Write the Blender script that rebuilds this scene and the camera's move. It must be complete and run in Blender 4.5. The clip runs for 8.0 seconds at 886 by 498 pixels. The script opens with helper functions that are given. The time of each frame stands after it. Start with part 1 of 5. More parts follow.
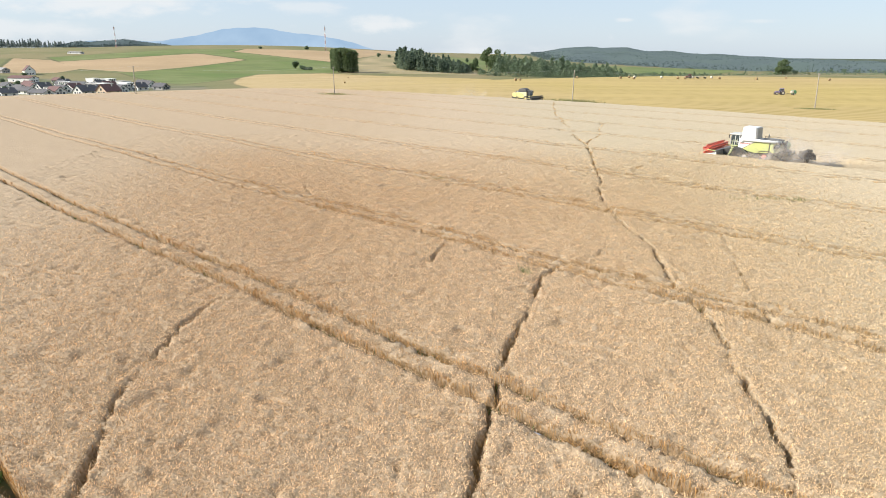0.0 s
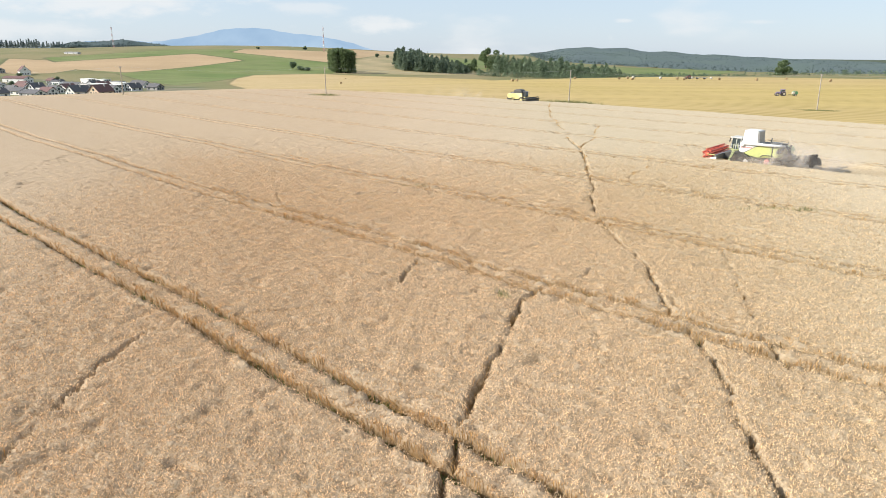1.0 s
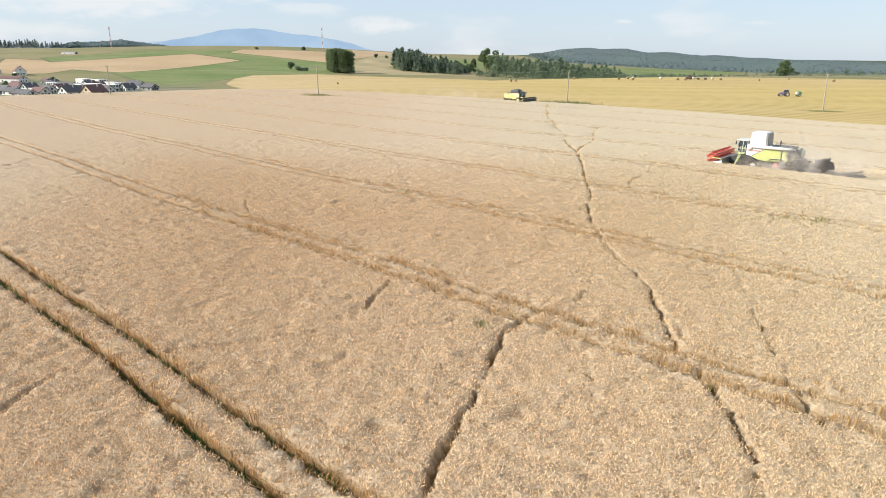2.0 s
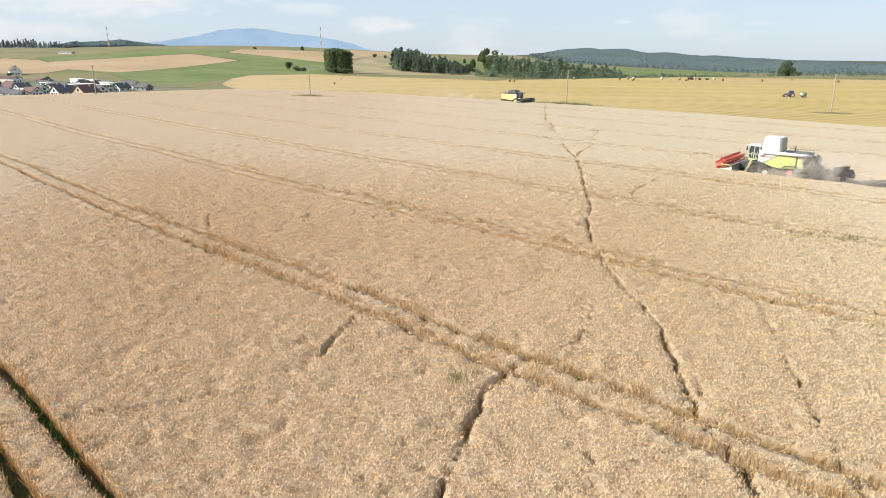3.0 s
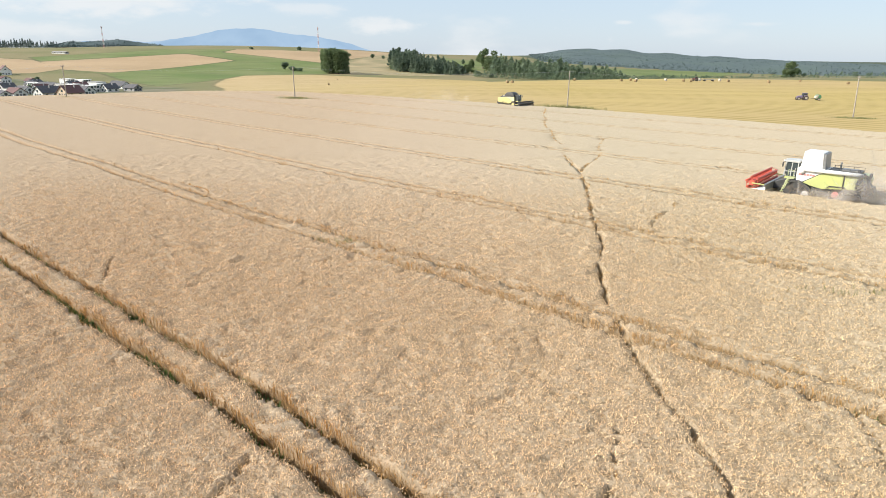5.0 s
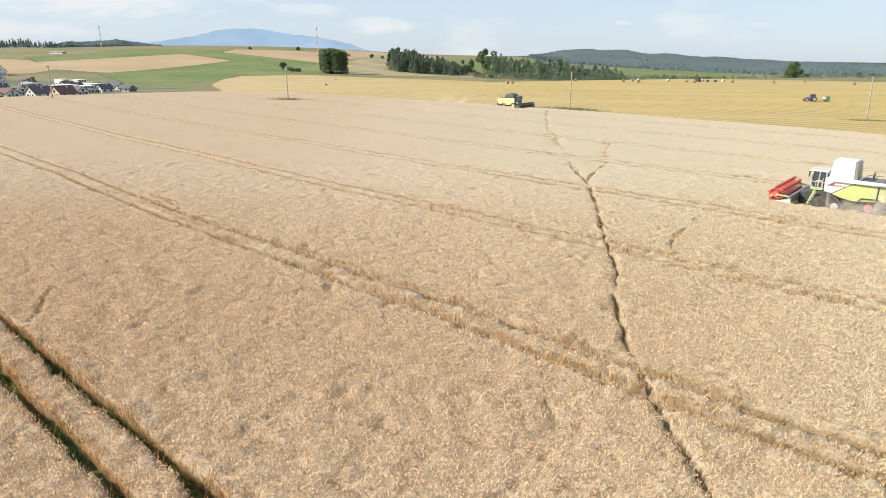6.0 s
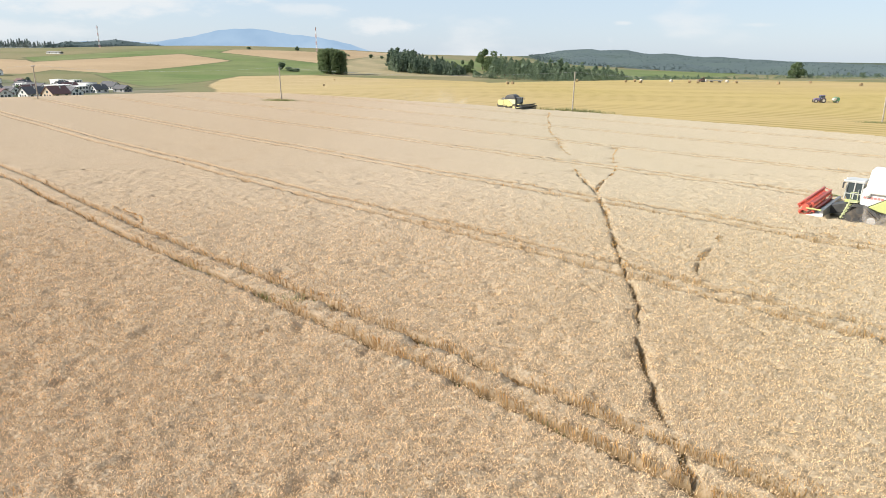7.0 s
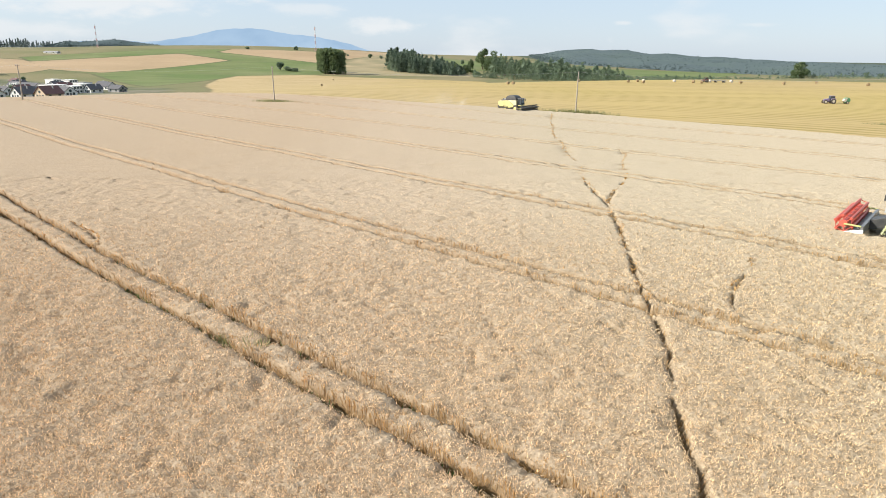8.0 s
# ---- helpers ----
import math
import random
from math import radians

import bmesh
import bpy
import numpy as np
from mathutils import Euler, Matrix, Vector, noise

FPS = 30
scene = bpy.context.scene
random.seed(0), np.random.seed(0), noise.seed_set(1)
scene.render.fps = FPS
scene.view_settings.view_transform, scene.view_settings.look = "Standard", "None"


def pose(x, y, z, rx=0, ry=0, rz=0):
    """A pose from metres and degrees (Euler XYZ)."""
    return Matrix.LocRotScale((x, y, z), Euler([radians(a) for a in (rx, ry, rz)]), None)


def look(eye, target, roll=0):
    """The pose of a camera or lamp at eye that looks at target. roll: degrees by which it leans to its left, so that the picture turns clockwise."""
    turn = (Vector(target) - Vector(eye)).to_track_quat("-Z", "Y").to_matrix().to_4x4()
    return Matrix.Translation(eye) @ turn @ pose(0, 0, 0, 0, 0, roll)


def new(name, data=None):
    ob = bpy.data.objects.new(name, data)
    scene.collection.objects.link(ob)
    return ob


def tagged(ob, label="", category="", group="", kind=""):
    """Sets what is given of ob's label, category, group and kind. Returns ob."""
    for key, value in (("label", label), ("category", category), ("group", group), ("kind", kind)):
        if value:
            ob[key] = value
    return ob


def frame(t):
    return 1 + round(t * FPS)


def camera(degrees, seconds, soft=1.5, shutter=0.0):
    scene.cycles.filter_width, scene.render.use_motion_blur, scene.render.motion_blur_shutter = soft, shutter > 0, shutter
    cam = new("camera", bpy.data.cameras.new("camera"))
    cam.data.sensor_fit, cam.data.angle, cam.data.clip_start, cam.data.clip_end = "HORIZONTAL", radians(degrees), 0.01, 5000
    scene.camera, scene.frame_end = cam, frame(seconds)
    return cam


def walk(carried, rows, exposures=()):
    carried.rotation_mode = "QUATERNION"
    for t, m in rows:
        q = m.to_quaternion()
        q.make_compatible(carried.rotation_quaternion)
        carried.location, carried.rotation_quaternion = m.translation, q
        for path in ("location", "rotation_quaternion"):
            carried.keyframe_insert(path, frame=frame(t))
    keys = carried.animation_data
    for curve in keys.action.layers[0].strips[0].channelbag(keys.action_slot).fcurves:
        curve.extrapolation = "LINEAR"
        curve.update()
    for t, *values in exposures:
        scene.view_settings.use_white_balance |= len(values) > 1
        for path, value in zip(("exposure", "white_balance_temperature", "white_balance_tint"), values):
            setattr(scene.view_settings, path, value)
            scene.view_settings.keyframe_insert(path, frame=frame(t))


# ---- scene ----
cam = camera(70.5, 8.0, soft=0.75)
PATH = [
    (0.0, (0.756, 4.332, 15.636), (1.301, 42.476, 3.607), 0.39),
    (0.5, (1.853, 6.690, 15.565), (2.413, 44.841, 3.557), 0.41),
    (1.0, (2.813, 9.217, 15.453), (3.382, 47.371, 3.458), 0.42),
    (2.5, (5.298, 17.865, 14.820), (5.873, 56.033, 2.867), 0.48),
    (3.0, (6.032, 21.133, 14.789), (6.616, 59.301, 2.835), 0.50),
    (3.5, (6.729, 24.439, 14.749), (7.314, 62.610, 2.805), 0.52),
    (4.0, (7.334, 27.671, 14.717), (7.911, 65.846, 2.787), 0.54),
    (4.5, (7.832, 30.936, 14.664), (8.430, 69.110, 2.733), 0.56),
    (6.0, (8.864, 40.377, 14.489), (9.501, 78.557, 2.574), 0.60),
    (6.5, (9.139, 43.520, 14.432), (9.772, 81.702, 2.528), 0.61),
    (7.0, (9.384, 46.625, 14.331), (10.027, 84.808, 2.431), 0.62),
    (7.5, (9.602, 49.715, 14.262), (10.254, 87.898, 2.362), 0.63),
    (8.0, (9.845, 52.809, 14.164), (10.497, 90.990, 2.256), 0.64),
]
walk(cam, [(t, look(eye, target, roll)) for t, eye, target, roll in PATH])

# ---- daylight ----
SUN_WAY = Vector((-0.89, -0.13, 0.56)).normalized()      # towards the sun
world = bpy.data.worlds.new("sky")
scene.world = world
world.use_nodes = True
wn, wl = world.node_tree.nodes, world.node_tree.links
sky = wn.new("ShaderNodeTexSky")
sky.sky_type = 'NISHITA'
sky.sun_disc = False
sky.sun_elevation = math.asin(SUN_WAY.z)
sky.sun_rotation = math.atan2(SUN_WAY.x, SUN_WAY.y)
sky.air_density, sky.dust_density, sky.ozone_density = 1.0, 0.5, 2.5
tc = wn.new("ShaderNodeTexCoord")
squash = wn.new("ShaderNodeMapping")
squash.inputs["Scale"].default_value = (1.0, 1.0, 3.0)
squash.inputs["Location"].default_value = (0.35, 0.0, 0.12)
puff = wn.new("ShaderNodeTexNoise")
puff.inputs["Scale"].default_value, puff.inputs["Detail"].default_value, puff.inputs["Roughness"].default_value = 3.4, 6.0, 0.5
cover = wn.new("ShaderNodeMapRange")
cover.interpolation_type = 'SMOOTHSTEP'
cover.inputs["From Min"].default_value, cover.inputs["From Max"].default_value = 0.56, 0.76
cover.inputs["To Min"].default_value, cover.inputs["To Max"].default_value = 0.0, 1.0
pale = wn.new("ShaderNodeMixRGB")                  # summer haze over the blue
pale.inputs["Fac"].default_value = 0.72
pale.inputs["Color2"].default_value = (4.35, 5.15, 6.2, 1)
veil = wn.new("ShaderNodeMixRGB")
veil.inputs["Color2"].default_value = (5.9, 6.05, 6.15, 1)
wl.new(tc.outputs["Generated"], squash.inputs["Vector"])
wl.new(squash.outputs["Vector"], puff.inputs["Vector"])
wl.new(puff.outputs["Fac"], cover.inputs["Value"])
wisp = wn.new("ShaderNodeTexNoise")
wisp.inputs["Scale"].default_value, wisp.inputs["Detail"].default_value, wisp.inputs["Roughness"].default_value = 26.0, 6.0, 0.6
flat = wn.new("ShaderNodeMapping")
flat.inputs["Scale"].default_value = (1.0, 1.0, 2.6)
wl.new(tc.outputs["Generated"], flat.inputs["Vector"])
wl.new(flat.outputs["Vector"], wisp.inputs["Vector"])


def cloud(cover_so_far, turn, rise, wide, high, dense):
    """A fair-weather cloud low over the horizon: its bearing and height, and its half width and half height, in degrees."""
    a, e = radians(turn), radians(rise)
    where = wn.new("ShaderNodeMapping")
    sx, sz = 1 / radians(wide), 1 / radians(high)
    where.inputs["Scale"].default_value = (sx, 0, sz)
    where.inputs["Location"].default_value = (-math.sin(a) * math.cos(e) * sx, 0, -math.sin(e) * sz)
    ball = wn.new("ShaderNodeTexGradient")
    ball.gradient_type = 'SPHERICAL'
    frayed = wn.new("ShaderNodeMath")
    frayed.operation = 'MULTIPLY_ADD'
    frayed.inputs[1].default_value = 1.3
    edge = wn.new("ShaderNodeMapRange")
    edge.interpolation_type = 'SMOOTHSTEP'
    edge.inputs["From Min"].default_value, edge.inputs["From Max"].default_value = 0.80, 1.45
    edge.inputs["To Max"].default_value = dense
    most = wn.new("ShaderNodeMath")
    most.operation = 'MAXIMUM'
    wl.new(tc.outputs["Generated"], where.inputs["Vector"])
    wl.new(where.outputs["Vector"], ball.inputs["Vector"])
    wl.new(wisp.outputs["Fac"], frayed.inputs[0])
    wl.new(ball.outputs["Fac"], frayed.inputs[2])
    wl.new(frayed.outputs[0], edge.inputs["Value"])
    wl.new(edge.outputs["Result"], most.inputs[0])
    wl.new(cover_so_far, most.inputs[1])
    return most.outputs[0]


clouds = cover.outputs["Result"]
for turn, rise, wide, high, dense in ((-18.5, 5.4, 12.0, 2.2, 1.0), (-27.0, 3.8, 11.0, 2.2, 0.8), (-4.5, 2.2, 4.5, 1.0, 0.8), (1.2, 5.0, 2.6, 0.7, 0.8), (-11.0, 3.4, 5.0, 0.9, 0.5),
                                      (16.0, 2.6, 1.2, 0.3, 0.6), (26.0, 2.4, 2.0, 0.3, 0.4), (-33.0, 1.4, 8.0, 1.1, 0.6)):
    clouds = cloud(clouds, turn, rise, wide, high, dense)
wl.new(clouds, veil.inputs["Fac"])
wl.new(sky.outputs["Color"], pale.inputs["Color1"])
wl.new(pale.outputs["Color"], veil.inputs["Color1"])
wl.new(veil.outputs["Color"], wn["Background"].inputs["Color"])
wn["Background"].inputs["Strength"].default_value = 0.105
sun = new("sun", bpy.data.lights.new("sun", 'SUN'))
sun.data.energy, sun.data.angle, sun.data.color = 5.0, radians(0.6), (1.0, 0.95, 0.87)
sun.matrix_world = look((0, 0, 300), Vector((0, 0, 300)) - SUN_WAY)
scene.view_settings.exposure = 0.5


# ---- materials ----
def ramp_mix(nt, fac, a, b):
    mix = nt.nodes.new("ShaderNodeMixRGB")
    for key, c in (("Color1", a), ("Color2", b)):
        if isinstance(c, tuple):
            mix.inputs[key].default_value = (*c, 1)
        else:
            nt.links.new(c, mix.inputs[key])
    if isinstance(fac, float):
        mix.inputs["Fac"].default_value = fac
    else:
        nt.links.new(fac, mix.inputs["Fac"])
    return mix.outputs["Color"]


def noise_fac(nt, scale, lo=0.35, hi=0.65, detail=5.0, stretch=None, turn=0.0):
    where = nt.nodes.new("ShaderNodeNewGeometry").outputs["Position"]
    if stretch or turn:
        m = nt.nodes.new("ShaderNodeMapping")
        m.inputs["Rotation"].default_value = (0, 0, radians(turn))
        m.inputs["Scale"].default_value = stretch or (1, 1, 1)
        nt.links.new(where, m.inputs["Vector"])
        where = m.outputs["Vector"]
    n = nt.nodes.new("ShaderNodeTexNoise")
    n.inputs["Scale"].default_value, n.inputs["Detail"].default_value = scale, detail
    nt.links.new(where, n.inputs["Vector"])
    r = nt.nodes.new("ShaderNodeMapRange")
    r.inputs["From Min"].default_value, r.inputs["From Max"].default_value = lo, hi
    nt.links.new(n.outputs["Fac"], r.inputs["Value"])
    return r.outputs["Result"]


def bump(nt, bsdf, fac, strength, distance):
    b = nt.nodes.new("ShaderNodeBump")
    b.inputs["Strength"].default_value, b.inputs["Distance"].default_value = strength, distance
    nt.links.new(fac, b.inputs["Height"])
    nt.links.new(b.outputs["Normal"], bsdf.inputs["Normal"])


def surface(name, a, b, scale=3.0, rough=0.6, metal=0.0, fine=30.0, relief=0.0, spec=0.5, coat=0.0):
    """Two tones mixed by coarse and fine noise, with relief."""
    m = bpy.data.materials.new(name)
    m.use_nodes = True
    nt = m.node_tree
    p = nt.nodes["Principled BSDF"]
    c1 = ramp_mix(nt, noise_fac(nt, scale), a, b)
    f2 = noise_fac(nt, fine, 0.3, 0.7)
    dark = tuple(v * 0.8 for v in a)
    mul = nt.nodes.new("ShaderNodeMath")
    mul.operation = 'MULTIPLY'
    mul.inputs[1].default_value = 0.35
    nt.links.new(f2, mul.inputs[0])
    nt.links.new(ramp_mix(nt, mul.outputs[0], c1, dark), p.inputs["Base Color"])
    p.inputs["Roughness"].default_value, p.inputs["Metallic"].default_value = rough, metal
    p.inputs["Specular IOR Level"].default_value = spec
    p.inputs["Coat Weight"].default_value = coat
    if relief:
        bump(nt, p, f2, 0.6, relief)
    return m


def east_west_tint(nt, colour):
    """Tints the wheat a little paler and greener towards the east of the field; the darker, browner west is painted
    fall of light.
    """
    xyz = nt.nodes.new("ShaderNodeSeparateXYZ")
    nt.links.new(nt.nodes.new("ShaderNodeNewGeometry").outputs["Position"], xyz.inputs[0])
    ease = nt.nodes.new("ShaderNodeMapRange")
    ease.interpolation_type = 'SMOOTHSTEP'
    ease.inputs["From Min"].default_value, ease.inputs["From Max"].default_value = 2.0, 36.0
    nt.links.new(xyz.outputs["X"], ease.inputs["Value"])
    # darker brown tint westward stands in for the sun's angle on the crop
    west = nt.nodes.new("ShaderNodeMapRange")
    west.interpolation_type = 'SMOOTHSTEP'
    west.inputs["From Min"].default_value, west.inputs["From Max"].default_value = 8.0, -24.0
    nt.links.new(xyz.outputs["X"], west.inputs["Value"])
    for share, tone in ((ease, (0.955, 1.015, 1.02, 1)), (west, (0.970, 0.930, 0.885, 1))):
        tint = nt.nodes.new("ShaderNodeMixRGB")
        tint.blend_type = 'MULTIPLY'
        tint.inputs["Color2"].default_value = tone
        nt.links.new(share.outputs["Result"], tint.inputs["Fac"])
        nt.links.new(colour, tint.inputs["Color1"])
        colour = tint.outputs["Color"]
    return colour


def wheat_material():
    """Ripe wheat: golden straw below, darkened at its foot as painted shade, paler ears above."""
    m = bpy.data.materials.new("ripe_wheat")
    m.use_nodes = True
    nt = m.node_tree
    p = nt.nodes["Principled BSDF"]
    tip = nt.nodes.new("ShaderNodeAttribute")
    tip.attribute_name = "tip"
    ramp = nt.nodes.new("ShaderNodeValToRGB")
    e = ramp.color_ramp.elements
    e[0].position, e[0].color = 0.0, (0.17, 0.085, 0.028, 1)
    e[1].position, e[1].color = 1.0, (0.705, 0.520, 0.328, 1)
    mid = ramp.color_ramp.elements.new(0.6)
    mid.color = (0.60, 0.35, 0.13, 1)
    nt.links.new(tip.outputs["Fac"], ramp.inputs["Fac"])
    geo = nt.nodes.new("ShaderNodeNewGeometry")
    vary = nt.nodes.new("ShaderNodeMapRange")
    vary.inputs["To Min"].default_value, vary.inputs["To Max"].default_value = 0.40, 1.56
    nt.links.new(geo.outputs["Random Per Island"], vary.inputs["Value"])
    mul = nt.nodes.new("ShaderNodeMixRGB")
    mul.blend_type = 'MULTIPLY'
    mul.inputs["Fac"].default_value = 1.0
    nt.links.new(ramp.outputs["Color"], mul.inputs["Color1"])
    nt.links.new(vary.outputs["Result"], mul.inputs["Color2"])
    patch = noise_fac(nt, 0.09, 0.4, 0.62, 3.0)
    half = nt.nodes.new("ShaderNodeMath")
    half.operation = 'MULTIPLY'
    half.inputs[1].default_value = 0.22
    nt.links.new(patch, half.inputs[0])
    tint = nt.nodes.new("ShaderNodeMixRGB")
    tint.blend_type = 'MULTIPLY'
    tint.inputs["Color2"].default_value = (0.86, 0.80, 0.66, 1)
    nt.links.new(half.outputs[0], tint.inputs["Fac"])
    nt.links.new(mul.outputs["Color"], tint.inputs["Color1"])
    straw_tone = east_west_tint(nt, tint.outputs["Color"])
    nt.links.new(straw_tone, p.inputs["Base Color"])
    p.inputs["Roughness"].default_value = 0.62
    p.inputs["Diffuse Roughness"].default_value = 0.4
    p.inputs["Specular IOR Level"].default_value = 0.25
    glow = nt.nodes.new("ShaderNodeBsdfTranslucent")
    nt.links.new(straw_tone, glow.inputs["Color"])
    both = nt.nodes.new("ShaderNodeMixShader")
    both.inputs["Fac"].default_value = 0.24
    nt.links.new(p.outputs[0], both.inputs[1])
    nt.links.new(glow.outputs[0], both.inputs[2])
    nt.links.new(both.outputs[0], nt.nodes["Material Output"].inputs["Surface"])
    return m


def canopy_material():
    """The top of the wheat farther off: ears close together, gap shade and far haze painted in."""
    m = bpy.data.materials.new("wheat_canopy")
    m.use_nodes = True
    nt = m.node_tree
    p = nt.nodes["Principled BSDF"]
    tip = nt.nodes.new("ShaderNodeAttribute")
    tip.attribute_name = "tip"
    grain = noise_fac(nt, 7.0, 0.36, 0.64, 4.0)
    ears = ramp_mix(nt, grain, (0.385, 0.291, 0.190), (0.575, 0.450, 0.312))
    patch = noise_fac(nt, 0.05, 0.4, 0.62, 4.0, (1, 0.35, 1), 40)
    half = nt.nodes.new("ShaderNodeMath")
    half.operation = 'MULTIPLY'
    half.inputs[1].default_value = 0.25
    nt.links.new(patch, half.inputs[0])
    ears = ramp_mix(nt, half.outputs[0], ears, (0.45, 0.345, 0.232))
    # where tip is low: brown straw and soil with painted shade
    nt.links.new(east_west_tint(nt, ramp_mix(nt, tip.outputs["Fac"], (0.225, 0.132, 0.050), ears)), p.inputs["Base Color"])
    p.inputs["Roughness"].default_value = 0.75
    p.inputs["Diffuse Roughness"].default_value = 0.3
    p.inputs["Specular IOR Level"].default_value = 0.2
    bump(nt, p, grain, 0.5, 0.06)
    return m


def field_look(nt, a, b, scale, turn=0.0, rows=0.0, row_tone=None, row_depth=0.9, drift=None):
    """The colour of one kind of field: two tones, and swath rows where rows gives their spacing."""
    col = ramp_mix(nt, noise_fac(nt, scale, 0.36, 0.64), a, b)
    if drift:                                            # the tone changes over the field from west to east
        xyz = nt.nodes.new("ShaderNodeSeparateXYZ")
        nt.links.new(nt.nodes.new("ShaderNodeNewGeometry").outputs["Position"], xyz.inputs[0])
        ease = nt.nodes.new("ShaderNodeMapRange")
        ease.inputs["From Min"].default_value, ease.inputs["From Max"].default_value = -120.0, 60.0
        nt.links.new(xyz.outputs["X"], ease.inputs["Value"])
        col = ramp_mix(nt, ease.outputs["Result"], drift, col)
    if rows:
        pos = nt.nodes.new("ShaderNodeNewGeometry").outputs["Position"]
        mp = nt.nodes.new("ShaderNodeMapping")
        mp.inputs["Rotation"].default_value = (0, 0, radians(turn))
        nt.links.new(pos, mp.inputs["Vector"])
        wv = nt.nodes.new("ShaderNodeTexWave")
        wv.bands_direction = 'Y'
        wv.inputs["Scale"].default_value = 0.314 / rows
        wv.inputs["Distortion"].default_value, wv.inputs["Detail"].default_value, wv.inputs["Detail Scale"].default_value = 4.6, 4.0, 0.4
        nt.links.new(mp.outputs["Vector"], wv.inputs["Vector"])
        r = nt.nodes.new("ShaderNodeMapRange")
        r.inputs["From Min"].default_value, r.inputs["From Max"].default_value = 0.35, 0.95
        r.inputs["To Max"].default_value = row_depth
        nt.links.new(wv.outputs["Fac"], r.inputs["Value"])
        fade = nt.nodes.new("ShaderNodeMath")
        fade.operation = 'MULTIPLY'
        nt.links.new(r.outputs["Result"], fade.inputs[0])
        nt.links.new(noise_fac(nt, 0.06, 0.36, 0.6, 4.0, (0.25, 1, 1), turn), fade.inputs[1])
        col = ramp_mix(nt, fade.outputs[0], col, row_tone)
    return col


def ground_material(name, base, layers, margin):
    """Fields laid over one another; each one's attribute tells how far inside its border a place lies."""
    m = bpy.data.materials.new(name)
    m.use_nodes = True
    nt = m.node_tree
    p = nt.nodes["Principled BSDF"]
    wob = noise_fac(nt, 0.12, 0.0, 1.0, 4.0)
    col = field_look(nt, *base)
    for key, look_of, soft, verge in layers:
        at = nt.nodes.new("ShaderNodeAttribute")
        at.attribute_name = key
        ragged = nt.nodes.new("ShaderNodeMath")
        ragged.operation = 'MULTIPLY_ADD'
        nt.links.new(wob, ragged.inputs[0])
        ragged.inputs[1].default_value = 2.2 * soft
        nt.links.new(at.outputs["Fac"], ragged.inputs[2])
        if verge:                                        # a strip of rank grass along the border
            band = nt.nodes.new("ShaderNodeMapRange")
            band.inputs["From Min"].default_value, band.inputs["From Max"].default_value = -verge, -verge * 0.4
            band.inputs["To Max"].default_value = 0.75
            nt.links.new(ragged.outputs[0], band.inputs["Value"])
            col = ramp_mix(nt, band.outputs["Result"], col, margin)
        into = nt.nodes.new("ShaderNodeMapRange")
        into.inputs["From Min"].default_value, into.inputs["From Max"].default_value = 0.0, soft
        nt.links.new(ragged.outputs[0], into.inputs["Value"])
        col = ramp_mix(nt, into.outputs["Result"], col, field_look(nt, *look_of))
    fine = noise_fac(nt, 0.22, 0.3, 0.7)
    speck = nt.nodes.new("ShaderNodeMath")
    speck.operation = 'MULTIPLY'
    speck.inputs[1].default_value = 0.30
    nt.links.new(fine, speck.inputs[0])
    dull = nt.nodes.new("ShaderNodeMixRGB")
    dull.blend_type = 'MULTIPLY'
    dull.inputs["Color2"].default_value = (0.72, 0.70, 0.66, 1)
    nt.links.new(speck.outputs[0], dull.inputs["Fac"])
    nt.links.new(col, dull.inputs["Color1"])
    nt.links.new(dull.outputs["Color"], p.inputs["Base Color"])
    p.inputs["Roughness"].default_value = 0.85
    p.inputs["Specular IOR Level"].default_value = 0.2
    bump(nt, p, noise_fac(nt, 1.2, 0.3, 0.7), 0.5, 0.1)
    return m


def leaf_material(name, a, b, scale):
    m = bpy.data.materials.new(name)
    m.use_nodes = True
    nt = m.node_tree
    p = nt.nodes["Principled BSDF"]
    geo = nt.nodes.new("ShaderNodeNewGeometry")
    c = ramp_mix(nt, geo.outputs["Random Per Island"], a, b)
    c = ramp_mix(nt, noise_fac(nt, scale, 0.3, 0.7), c, tuple(v * 0.75 for v in a))
    nt.links.new(c, p.inputs["Base Color"])
    p.inputs["Roughness"].default_value = 0.7
    p.inputs["Specular IOR Level"].default_value = 0.25
    glow = nt.nodes.new("ShaderNodeBsdfTranslucent")
    nt.links.new(c, glow.inputs["Color"])
    both = nt.nodes.new("ShaderNodeAddShader")
    nt.links.new(p.outputs[0], both.inputs[0])
    nt.links.new(glow.outputs[0], both.inputs[1])
    nt.links.new(both.outputs[0], nt.nodes["Material Output"].inputs["Surface"])
    return m


WHEAT = wheat_material()
CANOPY = canopy_material()
MEADOW = ((0.165, 0.165, 0.068), (0.235, 0.195, 0.098), 0.009)
SOIL = ((0.16, 0.105, 0.05), (0.075, 0.085, 0.028), 0.8)
STUBBLE = ((0.465, 0.348, 0.128), (0.445, 0.325, 0.150), 0.006, 38.0, 5.2, (0.285, 0.222, 0.062), 0.85, (0.475, 0.352, 0.190))
GREEN = ((0.128, 0.178, 0.048), (0.196, 0.212, 0.084), 0.010, -30.0, 17.0, (0.105, 0.132, 0.045), 0.85)
TAN = ((0.44, 0.315, 0.185), (0.37, 0.265, 0.15), 0.008, -25.0, 13.0, (0.34, 0.24, 0.135), 0.6)
DRY = ((0.42, 0.325, 0.19), (0.27, 0.235, 0.125), 0.016, -20.0, 22.0, (0.22, 0.195, 0.10), 0.9)
WOODFLOOR = ((0.060, 0.080, 0.050), (0.085, 0.10, 0.055), 0.02)
